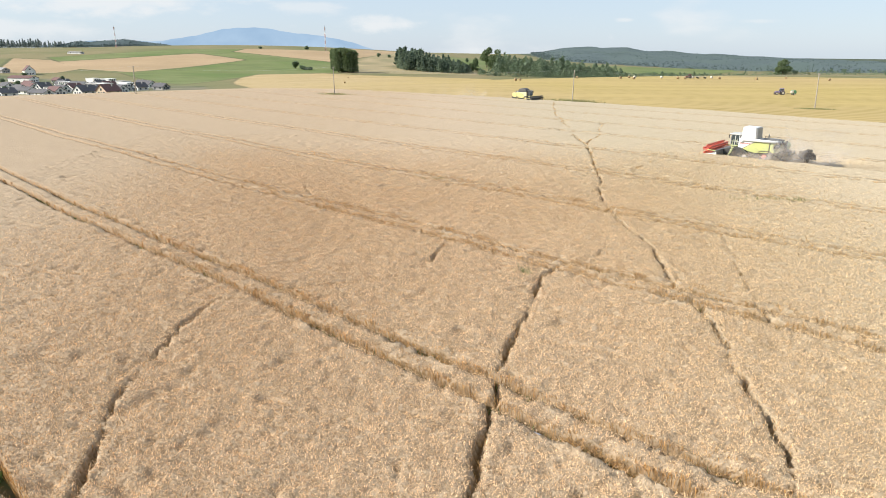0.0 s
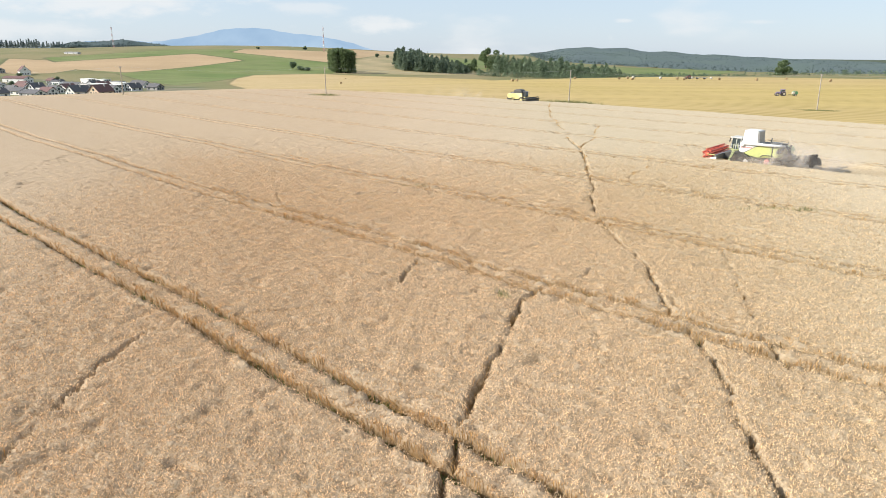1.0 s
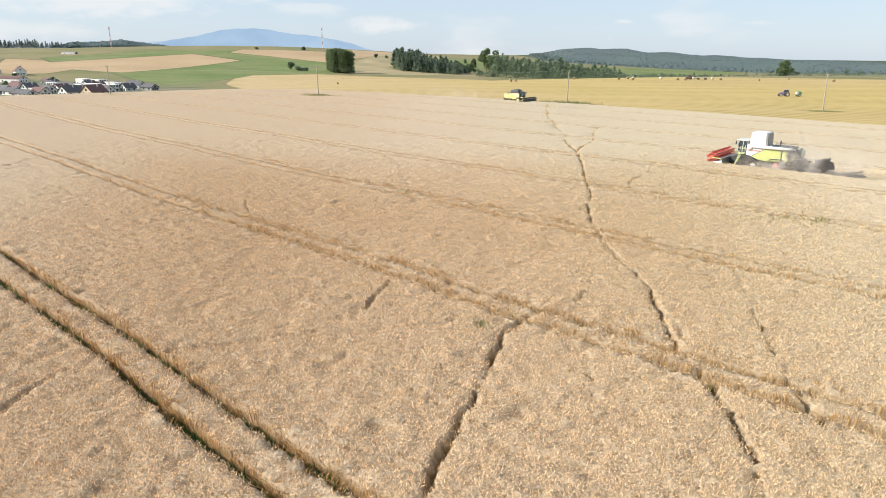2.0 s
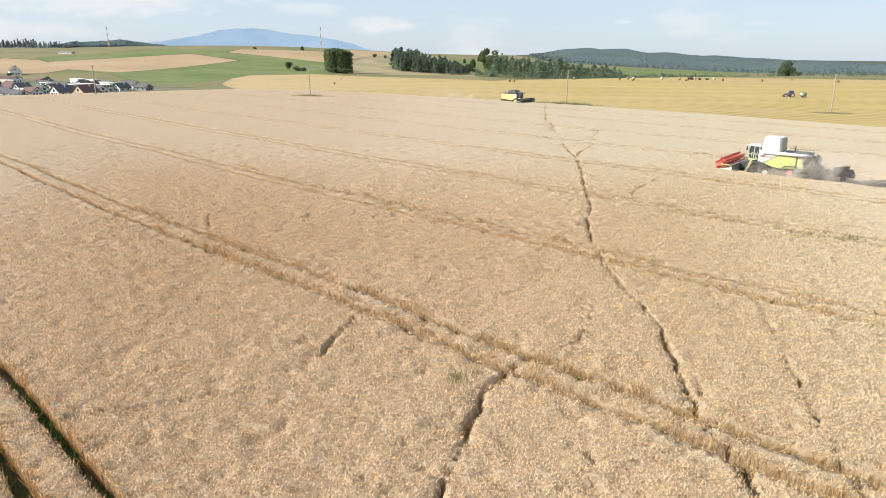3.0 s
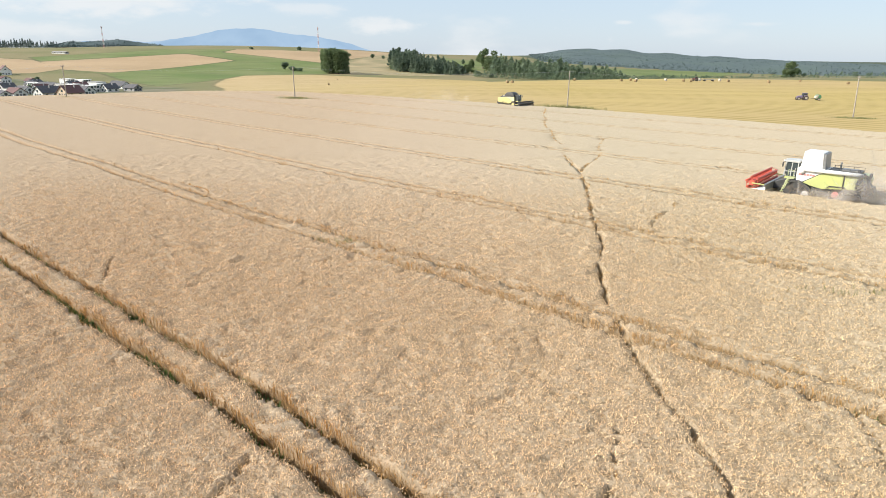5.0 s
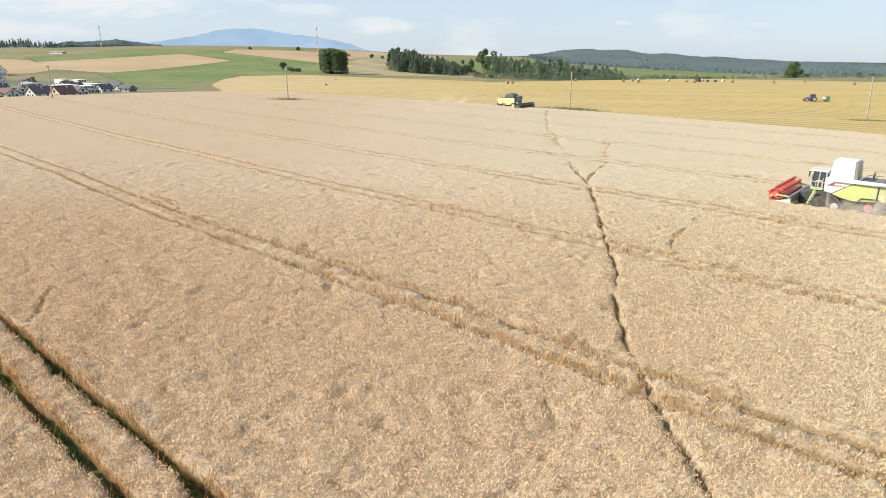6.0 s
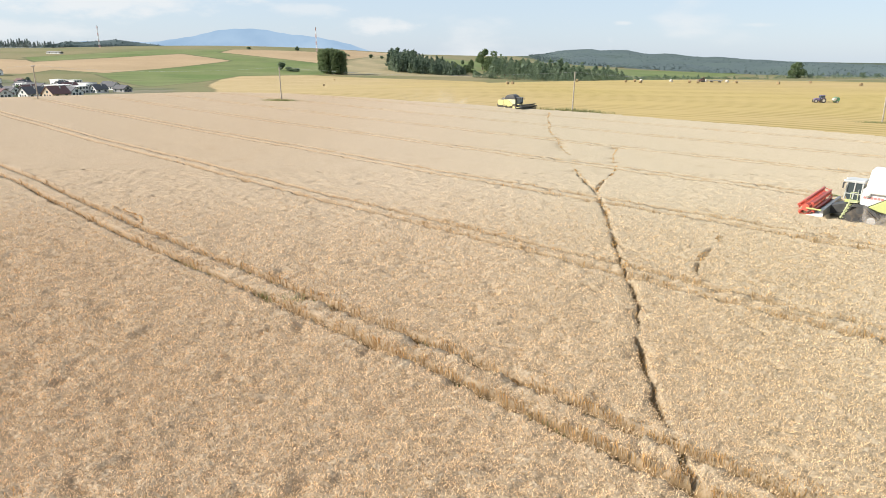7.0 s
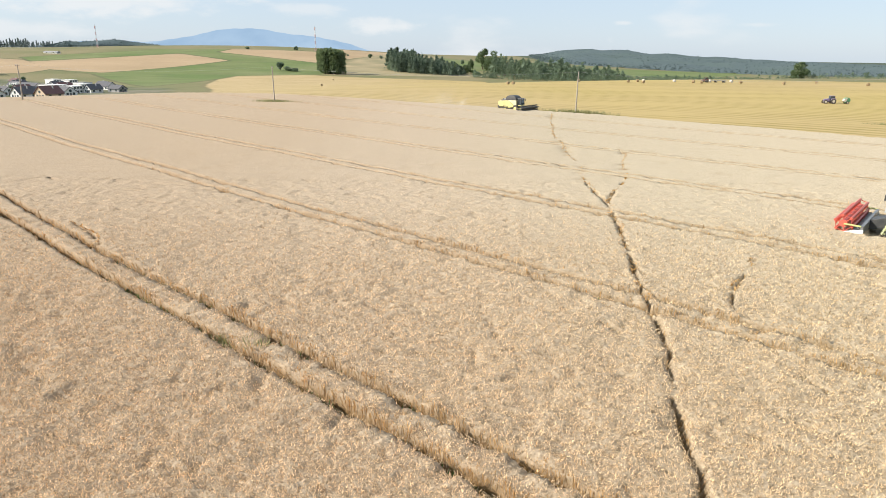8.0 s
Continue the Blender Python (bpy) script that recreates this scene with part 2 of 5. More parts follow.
YARD = ((0.10, 0.12, 0.05), (0.22, 0.19, 0.13), 0.03)
GROUND = ground_material("farmland", MEADOW, [
    ("stubble_in", STUBBLE, 2.0, 0), ("soil_in", SOIL, 1.5, 0), ("meadow_in", MEADOW, 3.0, 5.0), ("green_in", GREEN, 2.5, 4.0), ("tan_in", TAN, 2.5, 6.0),
    ("dry_in", DRY, 14.0, 0), ("yard_in", YARD, 12.0, 0), ("wood_in", WOODFLOOR, 14.0, 0), ("hill_in", MEADOW, 10.0, 0)], (0.10, 0.105, 0.045))
CONIFER = leaf_material("conifer_needles", (0.070, 0.098, 0.066), (0.125, 0.150, 0.098), 0.05)
BROADLEAF = leaf_material("leaves", (0.070, 0.100, 0.045), (0.125, 0.150, 0.070), 0.3)
# greens lifted to stand for distance haze over the woods
NEARWOOD = leaf_material("wood_leaves", (0.080, 0.112, 0.068), (0.150, 0.180, 0.105), 0.05)
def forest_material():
    """A far forest roof: tree by tree and stand by stand, dark and lighter greens, paled and blued as painted haze."""
    m = bpy.data.materials.new("hazed_forest_roof")
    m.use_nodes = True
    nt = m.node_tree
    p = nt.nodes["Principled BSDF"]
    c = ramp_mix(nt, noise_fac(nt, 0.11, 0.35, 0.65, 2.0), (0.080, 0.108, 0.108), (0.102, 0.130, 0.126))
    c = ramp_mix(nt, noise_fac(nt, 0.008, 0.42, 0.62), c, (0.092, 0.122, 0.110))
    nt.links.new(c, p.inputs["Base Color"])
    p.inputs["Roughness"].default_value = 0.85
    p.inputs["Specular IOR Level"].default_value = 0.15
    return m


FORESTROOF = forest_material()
# needle greens paled and blued to stand in for haze
FARSPRUCE = leaf_material("hazed_spruce_needles", (0.10, 0.125, 0.12), (0.15, 0.17, 0.155), 0.02)
GREENWEED = leaf_material("green_weed_leaves", (0.045, 0.085, 0.022), (0.10, 0.14, 0.045), 2.0)
WEED = leaf_material("weed_leaves", (0.13, 0.14, 0.06), (0.28, 0.24, 0.11), 2.0)
BARK = surface("bark", (0.12, 0.085, 0.055), (0.07, 0.05, 0.035), 2.0, 0.9, relief=0.02)
WOODPOLE = surface("grey_pole_timber", (0.42, 0.37, 0.30), (0.30, 0.26, 0.21), 1.5, 0.85, relief=0.005)
WIRE = surface("aluminium_wire", (0.42, 0.42, 0.41), (0.34, 0.34, 0.33), 1.0, 0.6, 0.2)
PORCELAIN = surface("insulator_porcelain", (0.35, 0.30, 0.26), (0.25, 0.2, 0.18), 4.0, 0.3)
WHITEPAINT = surface("white_machine_paint", (0.80, 0.80, 0.77), (0.70, 0.68, 0.63), 1.2, 0.35, coat=0.2)
LIME = surface("lime_machine_paint", (0.50, 0.535, 0.20), (0.455, 0.485, 0.20), 1.2, 0.35, coat=0.2)
YELLOW = surface("yellow_machine_paint", (0.68, 0.60, 0.25), (0.58, 0.50, 0.22), 1.2, 0.35, coat=0.2)
CABROOF = surface("pale_grey_cab_paint", (0.52, 0.52, 0.50), (0.45, 0.45, 0.42), 1.5, 0.45)
PALELIME = surface("dusty_lime_paint", (0.55, 0.58, 0.30), (0.50, 0.52, 0.30), 1.5, 0.5)
PALEYELLOW = surface("dusty_yellow_paint", (0.72, 0.66, 0.38), (0.62, 0.56, 0.32), 1.2, 0.4)
REDPAINT = surface("red_reel_paint", (0.62, 0.105, 0.065), (0.54, 0.13, 0.09), 2.0, 0.45)
DARKSTEEL = surface("dark_grey_steel", (0.055, 0.055, 0.055), (0.10, 0.095, 0.085), 1.5, 0.5, 0.2)
GREYSTEEL = surface("grey_steel", (0.33, 0.33, 0.32), (0.24, 0.235, 0.22), 2.0, 0.45, 0.5)
RUBBER = surface("dusty_rubber", (0.045, 0.042, 0.038), (0.16, 0.13, 0.10), 2.0, 0.9, relief=0.01)
PURPLE = surface("violet_blue_paint", (0.27, 0.21, 0.34), (0.22, 0.17, 0.28), 2.0, 0.4)
BALERGREEN = surface("green_baler_paint", (0.10, 0.28, 0.14), (0.08, 0.20, 0.10), 2.0, 0.45)
STRAW = surface("straw", (0.34, 0.25, 0.14), (0.28, 0.20, 0.10), 3.0, 0.9, relief=0.03)
NETTING = surface("pale_net_wrap", (0.60, 0.55, 0.46), (0.50, 0.45, 0.36), 2.0, 0.6)
PLASTER = surface("white_plaster", (0.78, 0.77, 0.73), (0.68, 0.66, 0.61), 0.5, 0.85)
CREAM = surface("cream_plaster", (0.66, 0.52, 0.38), (0.58, 0.45, 0.33), 0.5, 0.85)
GREYWALL = surface("grey_wall", (0.36, 0.35, 0.33), (0.28, 0.27, 0.26), 0.5, 0.85)
DARKROOF = surface("anthracite_tiles", (0.075, 0.075, 0.08), (0.11, 0.10, 0.10), 0.8, 0.7)
REDROOF = surface("red_roof_tiles", (0.155, 0.075, 0.066), (0.12, 0.06, 0.055), 0.8, 0.75)
CONCRETE = surface("pale_concrete", (0.55, 0.54, 0.51), (0.45, 0.44, 0.42), 0.8, 0.85)
MASTRED = surface("mast_red_paint", (0.56, 0.34, 0.31), (0.50, 0.30, 0.28), 0.5, 0.5)
MASTWHITE = surface("mast_white_paint", (0.78, 0.78, 0.76), (0.68, 0.68, 0.66), 0.5, 0.5)
FADEDRED = surface("faded_red_marking", (0.55, 0.22, 0.20), (0.50, 0.24, 0.22), 2.0, 0.5)
DARKRED = surface("dark_red_paint", (0.28, 0.08, 0.07), (0.22, 0.07, 0.06), 2.0, 0.5)


def dust_material():
    """Airborne chaff dust: a thin scattering veil, as thick as its attribute says."""
    m = bpy.data.materials.new("chaff_dust")
    m.use_nodes = True
    nt = m.node_tree
    nt.nodes.remove(nt.nodes["Principled BSDF"])
    front, back, clear = nt.nodes.new("ShaderNodeBsdfDiffuse"), nt.nodes.new("ShaderNodeBsdfTranslucent"), nt.nodes.new("ShaderNodeBsdfTransparent")
    for node in (front, back):
        node.inputs["Color"].default_value = (0.56, 0.51, 0.46, 1)
    lit, veil_mix = nt.nodes.new("ShaderNodeAddShader"), nt.nodes.new("ShaderNodeMixShader")
    thick = nt.nodes.new("ShaderNodeAttribute")
    thick.attribute_name = "tip"
    scale = nt.nodes.new("ShaderNodeMath")
    scale.operation = 'MULTIPLY'
    scale.inputs[1].default_value = 0.33
    nt.links.new(thick.outputs["Fac"], scale.inputs[0])
    nt.links.new(front.outputs[0], lit.inputs[0])
    nt.links.new(back.outputs[0], lit.inputs[1])
    nt.links.new(scale.outputs[0], veil_mix.inputs["Fac"])
    nt.links.new(clear.outputs[0], veil_mix.inputs[1])
    nt.links.new(lit.outputs[0], veil_mix.inputs[2])
    nt.links.new(veil_mix.outputs[0], nt.nodes["Material Output"].inputs["Surface"])
    return m


DUST = dust_material()


def glass_material():
    m = bpy.data.materials.new("tinted_glass")
    m.use_nodes = True
    p = m.node_tree.nodes["Principled BSDF"]
    p.inputs["Base Color"].default_value = (0.05, 0.065, 0.07, 1)
    p.inputs["Roughness"].default_value = 0.06
    p.inputs["Specular IOR Level"].default_value = 0.7
    return m


GLASS = glass_material()


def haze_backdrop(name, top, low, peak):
    """A far mountain seen through the air: a plain glowing backdrop with haze put into its colour."""
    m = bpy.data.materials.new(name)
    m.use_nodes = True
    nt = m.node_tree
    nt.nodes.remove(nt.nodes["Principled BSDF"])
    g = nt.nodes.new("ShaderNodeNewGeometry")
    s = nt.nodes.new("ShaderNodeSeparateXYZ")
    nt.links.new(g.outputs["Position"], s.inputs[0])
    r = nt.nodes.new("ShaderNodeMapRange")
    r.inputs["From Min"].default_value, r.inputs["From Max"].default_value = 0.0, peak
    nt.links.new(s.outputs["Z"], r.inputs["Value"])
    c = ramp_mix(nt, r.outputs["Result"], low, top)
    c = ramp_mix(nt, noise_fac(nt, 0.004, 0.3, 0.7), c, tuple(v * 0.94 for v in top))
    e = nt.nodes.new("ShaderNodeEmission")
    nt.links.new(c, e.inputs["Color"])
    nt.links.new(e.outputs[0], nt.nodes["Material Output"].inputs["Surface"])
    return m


# ---- mesh helpers ----
def part(name, bm, material, parent=None, label="", smooth=False):
    me = bpy.data.meshes.new(name)
    bm.normal_update()
    bm.to_mesh(me)
    bm.free()
    me.materials.append(material)
    if smooth:
        me.shade_smooth()
    ob = new(name, me)
    ob.parent = parent
    if label:
        tagged(ob, label)
    return ob


def soup(name, co, material, parent=None, tip=None):
    """One mesh of loose triangles from an array of shape (n, 3, 3)."""
    co = np.ascontiguousarray(co, dtype=np.float32)
    n = len(co)
    me = bpy.data.meshes.new(name)
    me.vertices.add(3 * n)
    me.vertices.foreach_set("co", co.ravel())
    me.loops.add(3 * n)
    me.loops.foreach_set("vertex_index", np.arange(3 * n, dtype=np.int32))
    me.polygons.add(n)
    me.polygons.foreach_set("loop_start", np.arange(0, 3 * n, 3, dtype=np.int32))
    if tip is not None:
        a = me.attributes.new("tip", 'FLOAT', 'POINT')
        a.data.foreach_set("value", np.ascontiguousarray(tip, dtype=np.float32).ravel())
    me.update(calc_edges=True)
    me.materials.append(material)
    ob = new(name, me)
    ob.parent = parent
    return ob


def sheet(name, co, quads, material_list, slots=None, tip=None, smooth=True, layers=None):
    """One mesh of quads from arrays."""
    me = bpy.data.meshes.new(name)
    co = np.ascontiguousarray(co, dtype=np.float32)
    quads = np.ascontiguousarray(quads, dtype=np.int32)
    n = len(quads)
    me.vertices.add(len(co))
    me.vertices.foreach_set("co", co.ravel())
    me.loops.add(4 * n)
    me.loops.foreach_set("vertex_index", quads.ravel())
    me.polygons.add(n)
    me.polygons.foreach_set("loop_start", np.arange(0, 4 * n, 4, dtype=np.int32))
    for m in material_list:
        me.materials.append(m)
    if slots is not None:
        me.polygons.foreach_set("material_index", np.ascontiguousarray(slots, dtype=np.int32))
    if tip is not None:
        a = me.attributes.new("tip", 'FLOAT', 'POINT')
        a.data.foreach_set("value", np.ascontiguousarray(tip, dtype=np.float32))
    for key, values in (layers or {}).items():
        a = me.attributes.new(key, 'FLOAT', 'POINT')
        a.data.foreach_set("value", np.ascontiguousarray(values, dtype=np.float32))
    me.update(calc_edges=True)
    if smooth:
        me.shade_smooth()
    return new(name, me)


def box(bm, x0, x1, y0, y1, z0, z1, bevel=0.0):
    v = [bm.verts.new((x, y, z)) for x in (x0, x1) for y in (y0, y1) for z in (z0, z1)]
    fs = [bm.faces.new([v[i] for i in f]) for f in ((0, 1, 3, 2), (4, 6, 7, 5), (0, 4, 5, 1), (2, 3, 7, 6), (0, 2, 6, 4), (1, 5, 7, 3))]
    if bevel:
        es = list({e for f in fs for e in f.edges})
        bmesh.ops.bevel(bm, geom=es, offset=bevel, segments=2, affect='EDGES', profile=0.6)
    return bm


def prism(bm, profile, y0, y1, bevel=0.0, shrink=1.0):
    """An outline in x and z drawn out from y0 to y1."""
    a = [bm.verts.new((x, y0, z)) for x, z in profile]
    b = [bm.verts.new((x, y1, z)) for x, z in profile]
    n = len(profile)
    fs = [bm.faces.new(a), bm.faces.new(b[::-1])]
    for i in range(n):
        fs.append(bm.faces.new((a[i], b[i], b[(i + 1) % n], a[(i + 1) % n])))
    bmesh.ops.recalc_face_normals(bm, faces=fs)
    if bevel:
        es = list({e for f in fs for e in f.edges})
        bmesh.ops.bevel(bm, geom=es, offset=bevel, segments=2, affect='EDGES', profile=0.6)
    return bm


def rod(bm, a, b, r, sides=8, r2=None):
    a, b = Vector(a), Vector(b)
    m = Matrix.Translation((a + b) / 2) @ (b - a).to_track_quat("Z", "Y").to_matrix().to_4x4()
    bmesh.ops.create_cone(bm, cap_ends=True, segments=sides, radius1=r, radius2=r if r2 is None else r2, depth=(b - a).length, matrix=m)
    return bm


def fresh():
    return bmesh.new()


def thing(name, m, label, category, group=""):
    ob = new(name)
    ob.empty_display_size = 0.3
    ob.matrix_world = m
    return tagged(ob, label, category, group)


# ---- lie of the land ----
MID = (6.0, 28.0)                       # the middle of the viewed land
# hills and hollows: x, y, reach, height
SWELLS_NEAR = [(-233, 443, 144, -1.3), (-142, 484, 144, -2.1), (-44, 505, 144, 8.8), (56, 505, 144, -0.5), (154, 484, 144, -5.5), (245, 443, 144, 5.9)]
SWELLS_MID = [(-523, 756, 270, -6.4), (-360, 850, 270, -4.2), (-181, 908, 270, -4.0), (6, 928, 270, -5.1), (193, 908, 270, -1.4), (372, 850, 270, 3.7), (535, 756, 270, -2.8)]
HILLS = [(-735, 1215, 420, -1.1), (-426, 1359, 420, 19.2), (-140, 1420, 420, 15.7), (152, 1420, 420, -4.0), (438, 1359, 420, -13.8), (747, 1215, 420, -5.7)]
RIDGE_TOPS = [(690, 2640, 190, 19.0), (1080, 2540, 260, 5.0), (1680, 2250, 400, -17.0)]
RIDGES = [(-1503, 2266, 810, 20.2), (-738, 2623, 810, 16.2), (100, 2726, 810, 4.9), (750, 2623, 810, 7.9), (1515, 2266, 810, -6.7)]


def smooth_step(a, b, v):
    q = np.clip((v - a) / (b - a), 0, 1)
    return q * q * (3 - 2 * q)


def land(x, y):
    """Height of the ground."""
    x, y = np.asarray(x, float), np.asarray(y, float)
    s = np.maximum(0, -0.62 * (x - MID[0]) + 0.785 * (y - MID[1]) - 212)
    z = -13 * (1 - np.exp(-(s / 150) ** 2))
    far = smooth_step(230, 520, np.hypot(x - MID[0], y - MID[1]))
    for cx, cy, r, h in SWELLS_NEAR + SWELLS_MID + HILLS + RIDGES + RIDGE_TOPS:
        z = z + far * h * np.exp(-((x - cx) ** 2 + (y - cy) ** 2) / (2 * r * r))
    return z


def land1(x, y):
    return float(land(np.array([x]), np.array([y]))[0])


def inside(px, py, poly):
    hit = np.zeros(px.shape, bool)
    n = len(poly)
    for i in range(n):
        (x0, y0), (x1, y1) = poly[i], poly[(i + 1) % n]
        if y0 != y1:
            hit ^= ((y0 > py) != (y1 > py)) & (px < (x1 - x0) * (py - y0) / (y1 - y0) + x0)
    return hit


def edge_side(x, y):
    """Distance of a place before (-) or past (+) the cut edge of the wheat."""
    rim = np.interp(x, (-300, -140, -67, -30, -8, 15, 50, 79, 100, 300), (400, 318, 281, 264, 249, 231, 203.5, 175, 152, -60))
    return 0.71 * (y - rim) + 0.3 * np.sin(x * 0.21 + 1.0)


def crest_side(x, y):
    return -0.62 * (x - MID[0]) + 0.785 * (y - MID[1]) - 300


def patchy(x, y, size, seed):
    """Smooth random patches of a given size, from 0 to 1."""
    table = np.random.default_rng(seed).random((256, 256))
    fx, fy = x / size + 40.0 * seed, y / size + 17.0 * seed
    ix, iy = np.floor(fx).astype(int), np.floor(fy).astype(int)
    fx, fy = fx - ix, fy - iy
    fx, fy = fx * fx * (3 - 2 * fx), fy * fy * (3 - 2 * fy)
    a, b, c, d = (table[(ix + i) % 256, (iy + j) % 256] for i, j in ((0, 0), (1, 0), (0, 1), (1, 1)))
    return (a * (1 - fx) + b * fx) * (1 - fy) + (c * (1 - fx) + d * fx) * fy


def within(px, py, poly):
    """How far inside (+) or outside (-) of an outline a place lies."""
    best = np.full(px.shape, 1e6)
    n = len(poly)
    for i in range(n):
        (x0, y0), (x1, y1) = poly[i], poly[(i + 1) % n]
        dx, dy = x1 - x0, y1 - y0
        t = np.clip(((px - x0) * dx + (py - y0) * dy) / (dx * dx + dy * dy), 0, 1)
        best = np.minimum(best, np.hypot(px - x0 - t * dx, py - y0 - t * dy))
    return np.where(inside(px, py, poly), best, -best)


# ---- ground: one sheet to the horizon ----
GREEN_FIELDS = [
    [(-599, 1032), (-500, 1180), (-420, 1420), (-335, 1420), (-360, 1192), (-183, 1088), (-91, 914), (-229, 837), (-239, 619), (-387, 821), (-467, 868)],
    [(269, 1096), (386, 1600), (780, 1600), (470, 1230)],
    [(26, 1080), (8, 1420), (180, 1420), (150, 1100)],
]
TAN_FIELDS = [
    [(-547, 964), (-408, 1137), (-304, 1054), (-340, 949), (-389, 840), (-467, 868)],
    [(-640, 1010), (-573, 987), (-467, 868), (-464, 804), (-520, 780)],
    [(-360, 1192), (-360, 1330), (-183, 1460), (-60, 1480), (-120, 1228), (-167, 1075)],
]
DRY_FIELD = [(-123, 895), (-135, 1040), (-120, 1130), (-110, 1228), (-60, 1480), (5, 1480), (20, 1240), (28, 1080), (75, 931)]
VILLAGE = [(-150, 425), (-520, 600), (-520, 760), (-300, 640), (-200, 560)]


def build_ground():
    ang = np.radians(np.concatenate([np.arange(-44, 44, 0.24), np.arange(44, 316, 4.0)]))
    rad = np.concatenate([np.linspace(1, 200, 30)[:-1], np.geomspace(200, 620, 60)[:-1], np.geomspace(620, 1500, 110)[:-1], np.geomspace(1500, 4850, 60)])
    a, r = np.meshgrid(ang, rad)
    x, y = MID[0] + r * np.sin(a), MID[1] + r * np.cos(a)
    z = land(x, y)
    na, nr = len(ang), len(rad)
    i, j = np.meshgrid(np.arange(na), np.arange(nr - 1))
    k = (i + 1) % na
    quads = np.stack([j * na + i, j * na + k, (j + 1) * na + k, (j + 1) * na + i], -1).reshape(-1, 4)[:, ::-1]
    co = np.stack([x, y, z], -1).reshape(-1, 3)
    mx, my = co[:, 0], co[:, 1]
    mr = np.hypot(mx - MID[0], my - MID[1])
    wob = 6 * np.sin(mx * 0.021 + 0.7) + 6 * np.sin(my * 0.017)
    edge = edge_side(mx, my) + 6
    layers = {
        "stubble_in": edge,
        "soil_in": np.minimum(-edge, -crest_side(mx, my)),
        "meadow_in": np.maximum.reduce([np.minimum(mr - 330, -0.34 * my + 20 + wob - mx), my - 880 + 0.36 * (mx + 140) - wob, np.minimum(mr - 470, mx - 0.02 * my - 60)]),
        "green_in": np.maximum.reduce([within(mx, my, q) for q in GREEN_FIELDS]),
        "tan_in": np.maximum.reduce([within(mx, my, q) for q in TAN_FIELDS]),
        "dry_in": within(mx, my, DRY_FIELD),
        "yard_in": within(mx, my, VILLAGE),
        "wood_in": np.minimum(mr - 1780, mx - 330),
        "hill_in": np.minimum(mr - 1300, -200 - mx),
    }
    return tagged(sheet("ground", co, quads, [GROUND], layers=layers),
                  "rolling farmland of soil, stubble, meadows and ripe fields", "ground", kind="structure")


ground = build_ground()

# ---- the wheat field ----
LINE = radians(-40.0)                                     # the way of the tramlines
ALONG = np.array([math.cos(LINE), math.sin(LINE)])
ACROSS = np.array([-math.sin(LINE), math.cos(LINE)])
FIRST, SPACING, GAUGE = 7.2, 18.0, 1.9
COMBINE = (49.4, 101.5)
HEADING = radians(138.0)


def bend_of(u):
    s = np.maximum(-(u + 10.0), 0)
    return 0.027 * s + 0.00018 * s * s + 0.16 * np.sin(u * 0.11) + 0.08 * np.sin(u * 0.31 + 1.0)


# trails trodden by game, as runs of places
TRAILS = [
    [(1.6, 20.0), (2.5, 25.5), (3.5, 29.5), (3.9, 31.8), (5.0, 35.6), (6.8, 40.5), (8.3, 45.8), (10.0, 48.1)],
    [(13.2, 19.0), (13.7, 22.8), (14.7, 25.4), (15.1, 27.8), (15.8, 32.4), (16.7, 35.6), (17.2, 40.5), (16.9, 42.4), (17.4, 46.3), (18.4, 53.0),
     (18.1, 61.1), (18.5, 68.0), (19.2, 72.4), (19.7, 75.0), (21.5, 81.0), (22.0, 85.0), (22.8, 89.6), (25.0, 101.2), (26.4, 111.2), (26.7, 122.6),
     (28.3, 130.0), (29.0, 141.0), (31.5, 168.0), (38.0, 206.0)],
    [(26.4, 111.2), (31.6, 122.8), (37.6, 144.0)],
    [(-11.6, 21.5), (-11.9, 23.2), (-12.6, 25.5), (-13.7, 30.0), (-13.7, 33.6), (-13.6, 37.9), (-12.7, 42.3)],
    [(0.4, 48.8), (1.0, 51.1), (1.7, 53.8)],
    [(-12.2, 70.6), (-14.3, 75.7), (-13.4, 78.7)],
    [(-11.8, 93.4), (-16.9, 100.3), (-19.6, 102.8)],
    [(26.4, 84.3), (27.8, 87.7), (32.4, 94.2)],
    [(0.2, 75.8), (1.4, 77.2)],
    [(26.0, 57.2), (25.4, 55.3), (23.9, 50.6), (22.5, 46.0), (21.6, 43.0), (21.0, 41.0), (20.5, 37.4)],
    [(15.4, 55.6), (15.2, 54.4), (14.3, 52.0), (13.6, 50.9), (11.6, 48.9)],
    [(-10.0, 43.1), (-7.9, 43.9), (-6.1, 44.4), (-2.8, 45.6)],
    [(26.4, 77.6), (26.7, 76.2)],
    [(20.6, 38.2), (20.4, 36.9)],
    [(19.0, 83.4), (19.3, 82.2)],
]
TRAIL_HALF = [0.20, 0.18, 0.12, 0.14, 0.15, 0.09, 0.10, 0.12, 0.10, 0.09, 0.08, 0.10, 0.10, 0.22, 0.12]


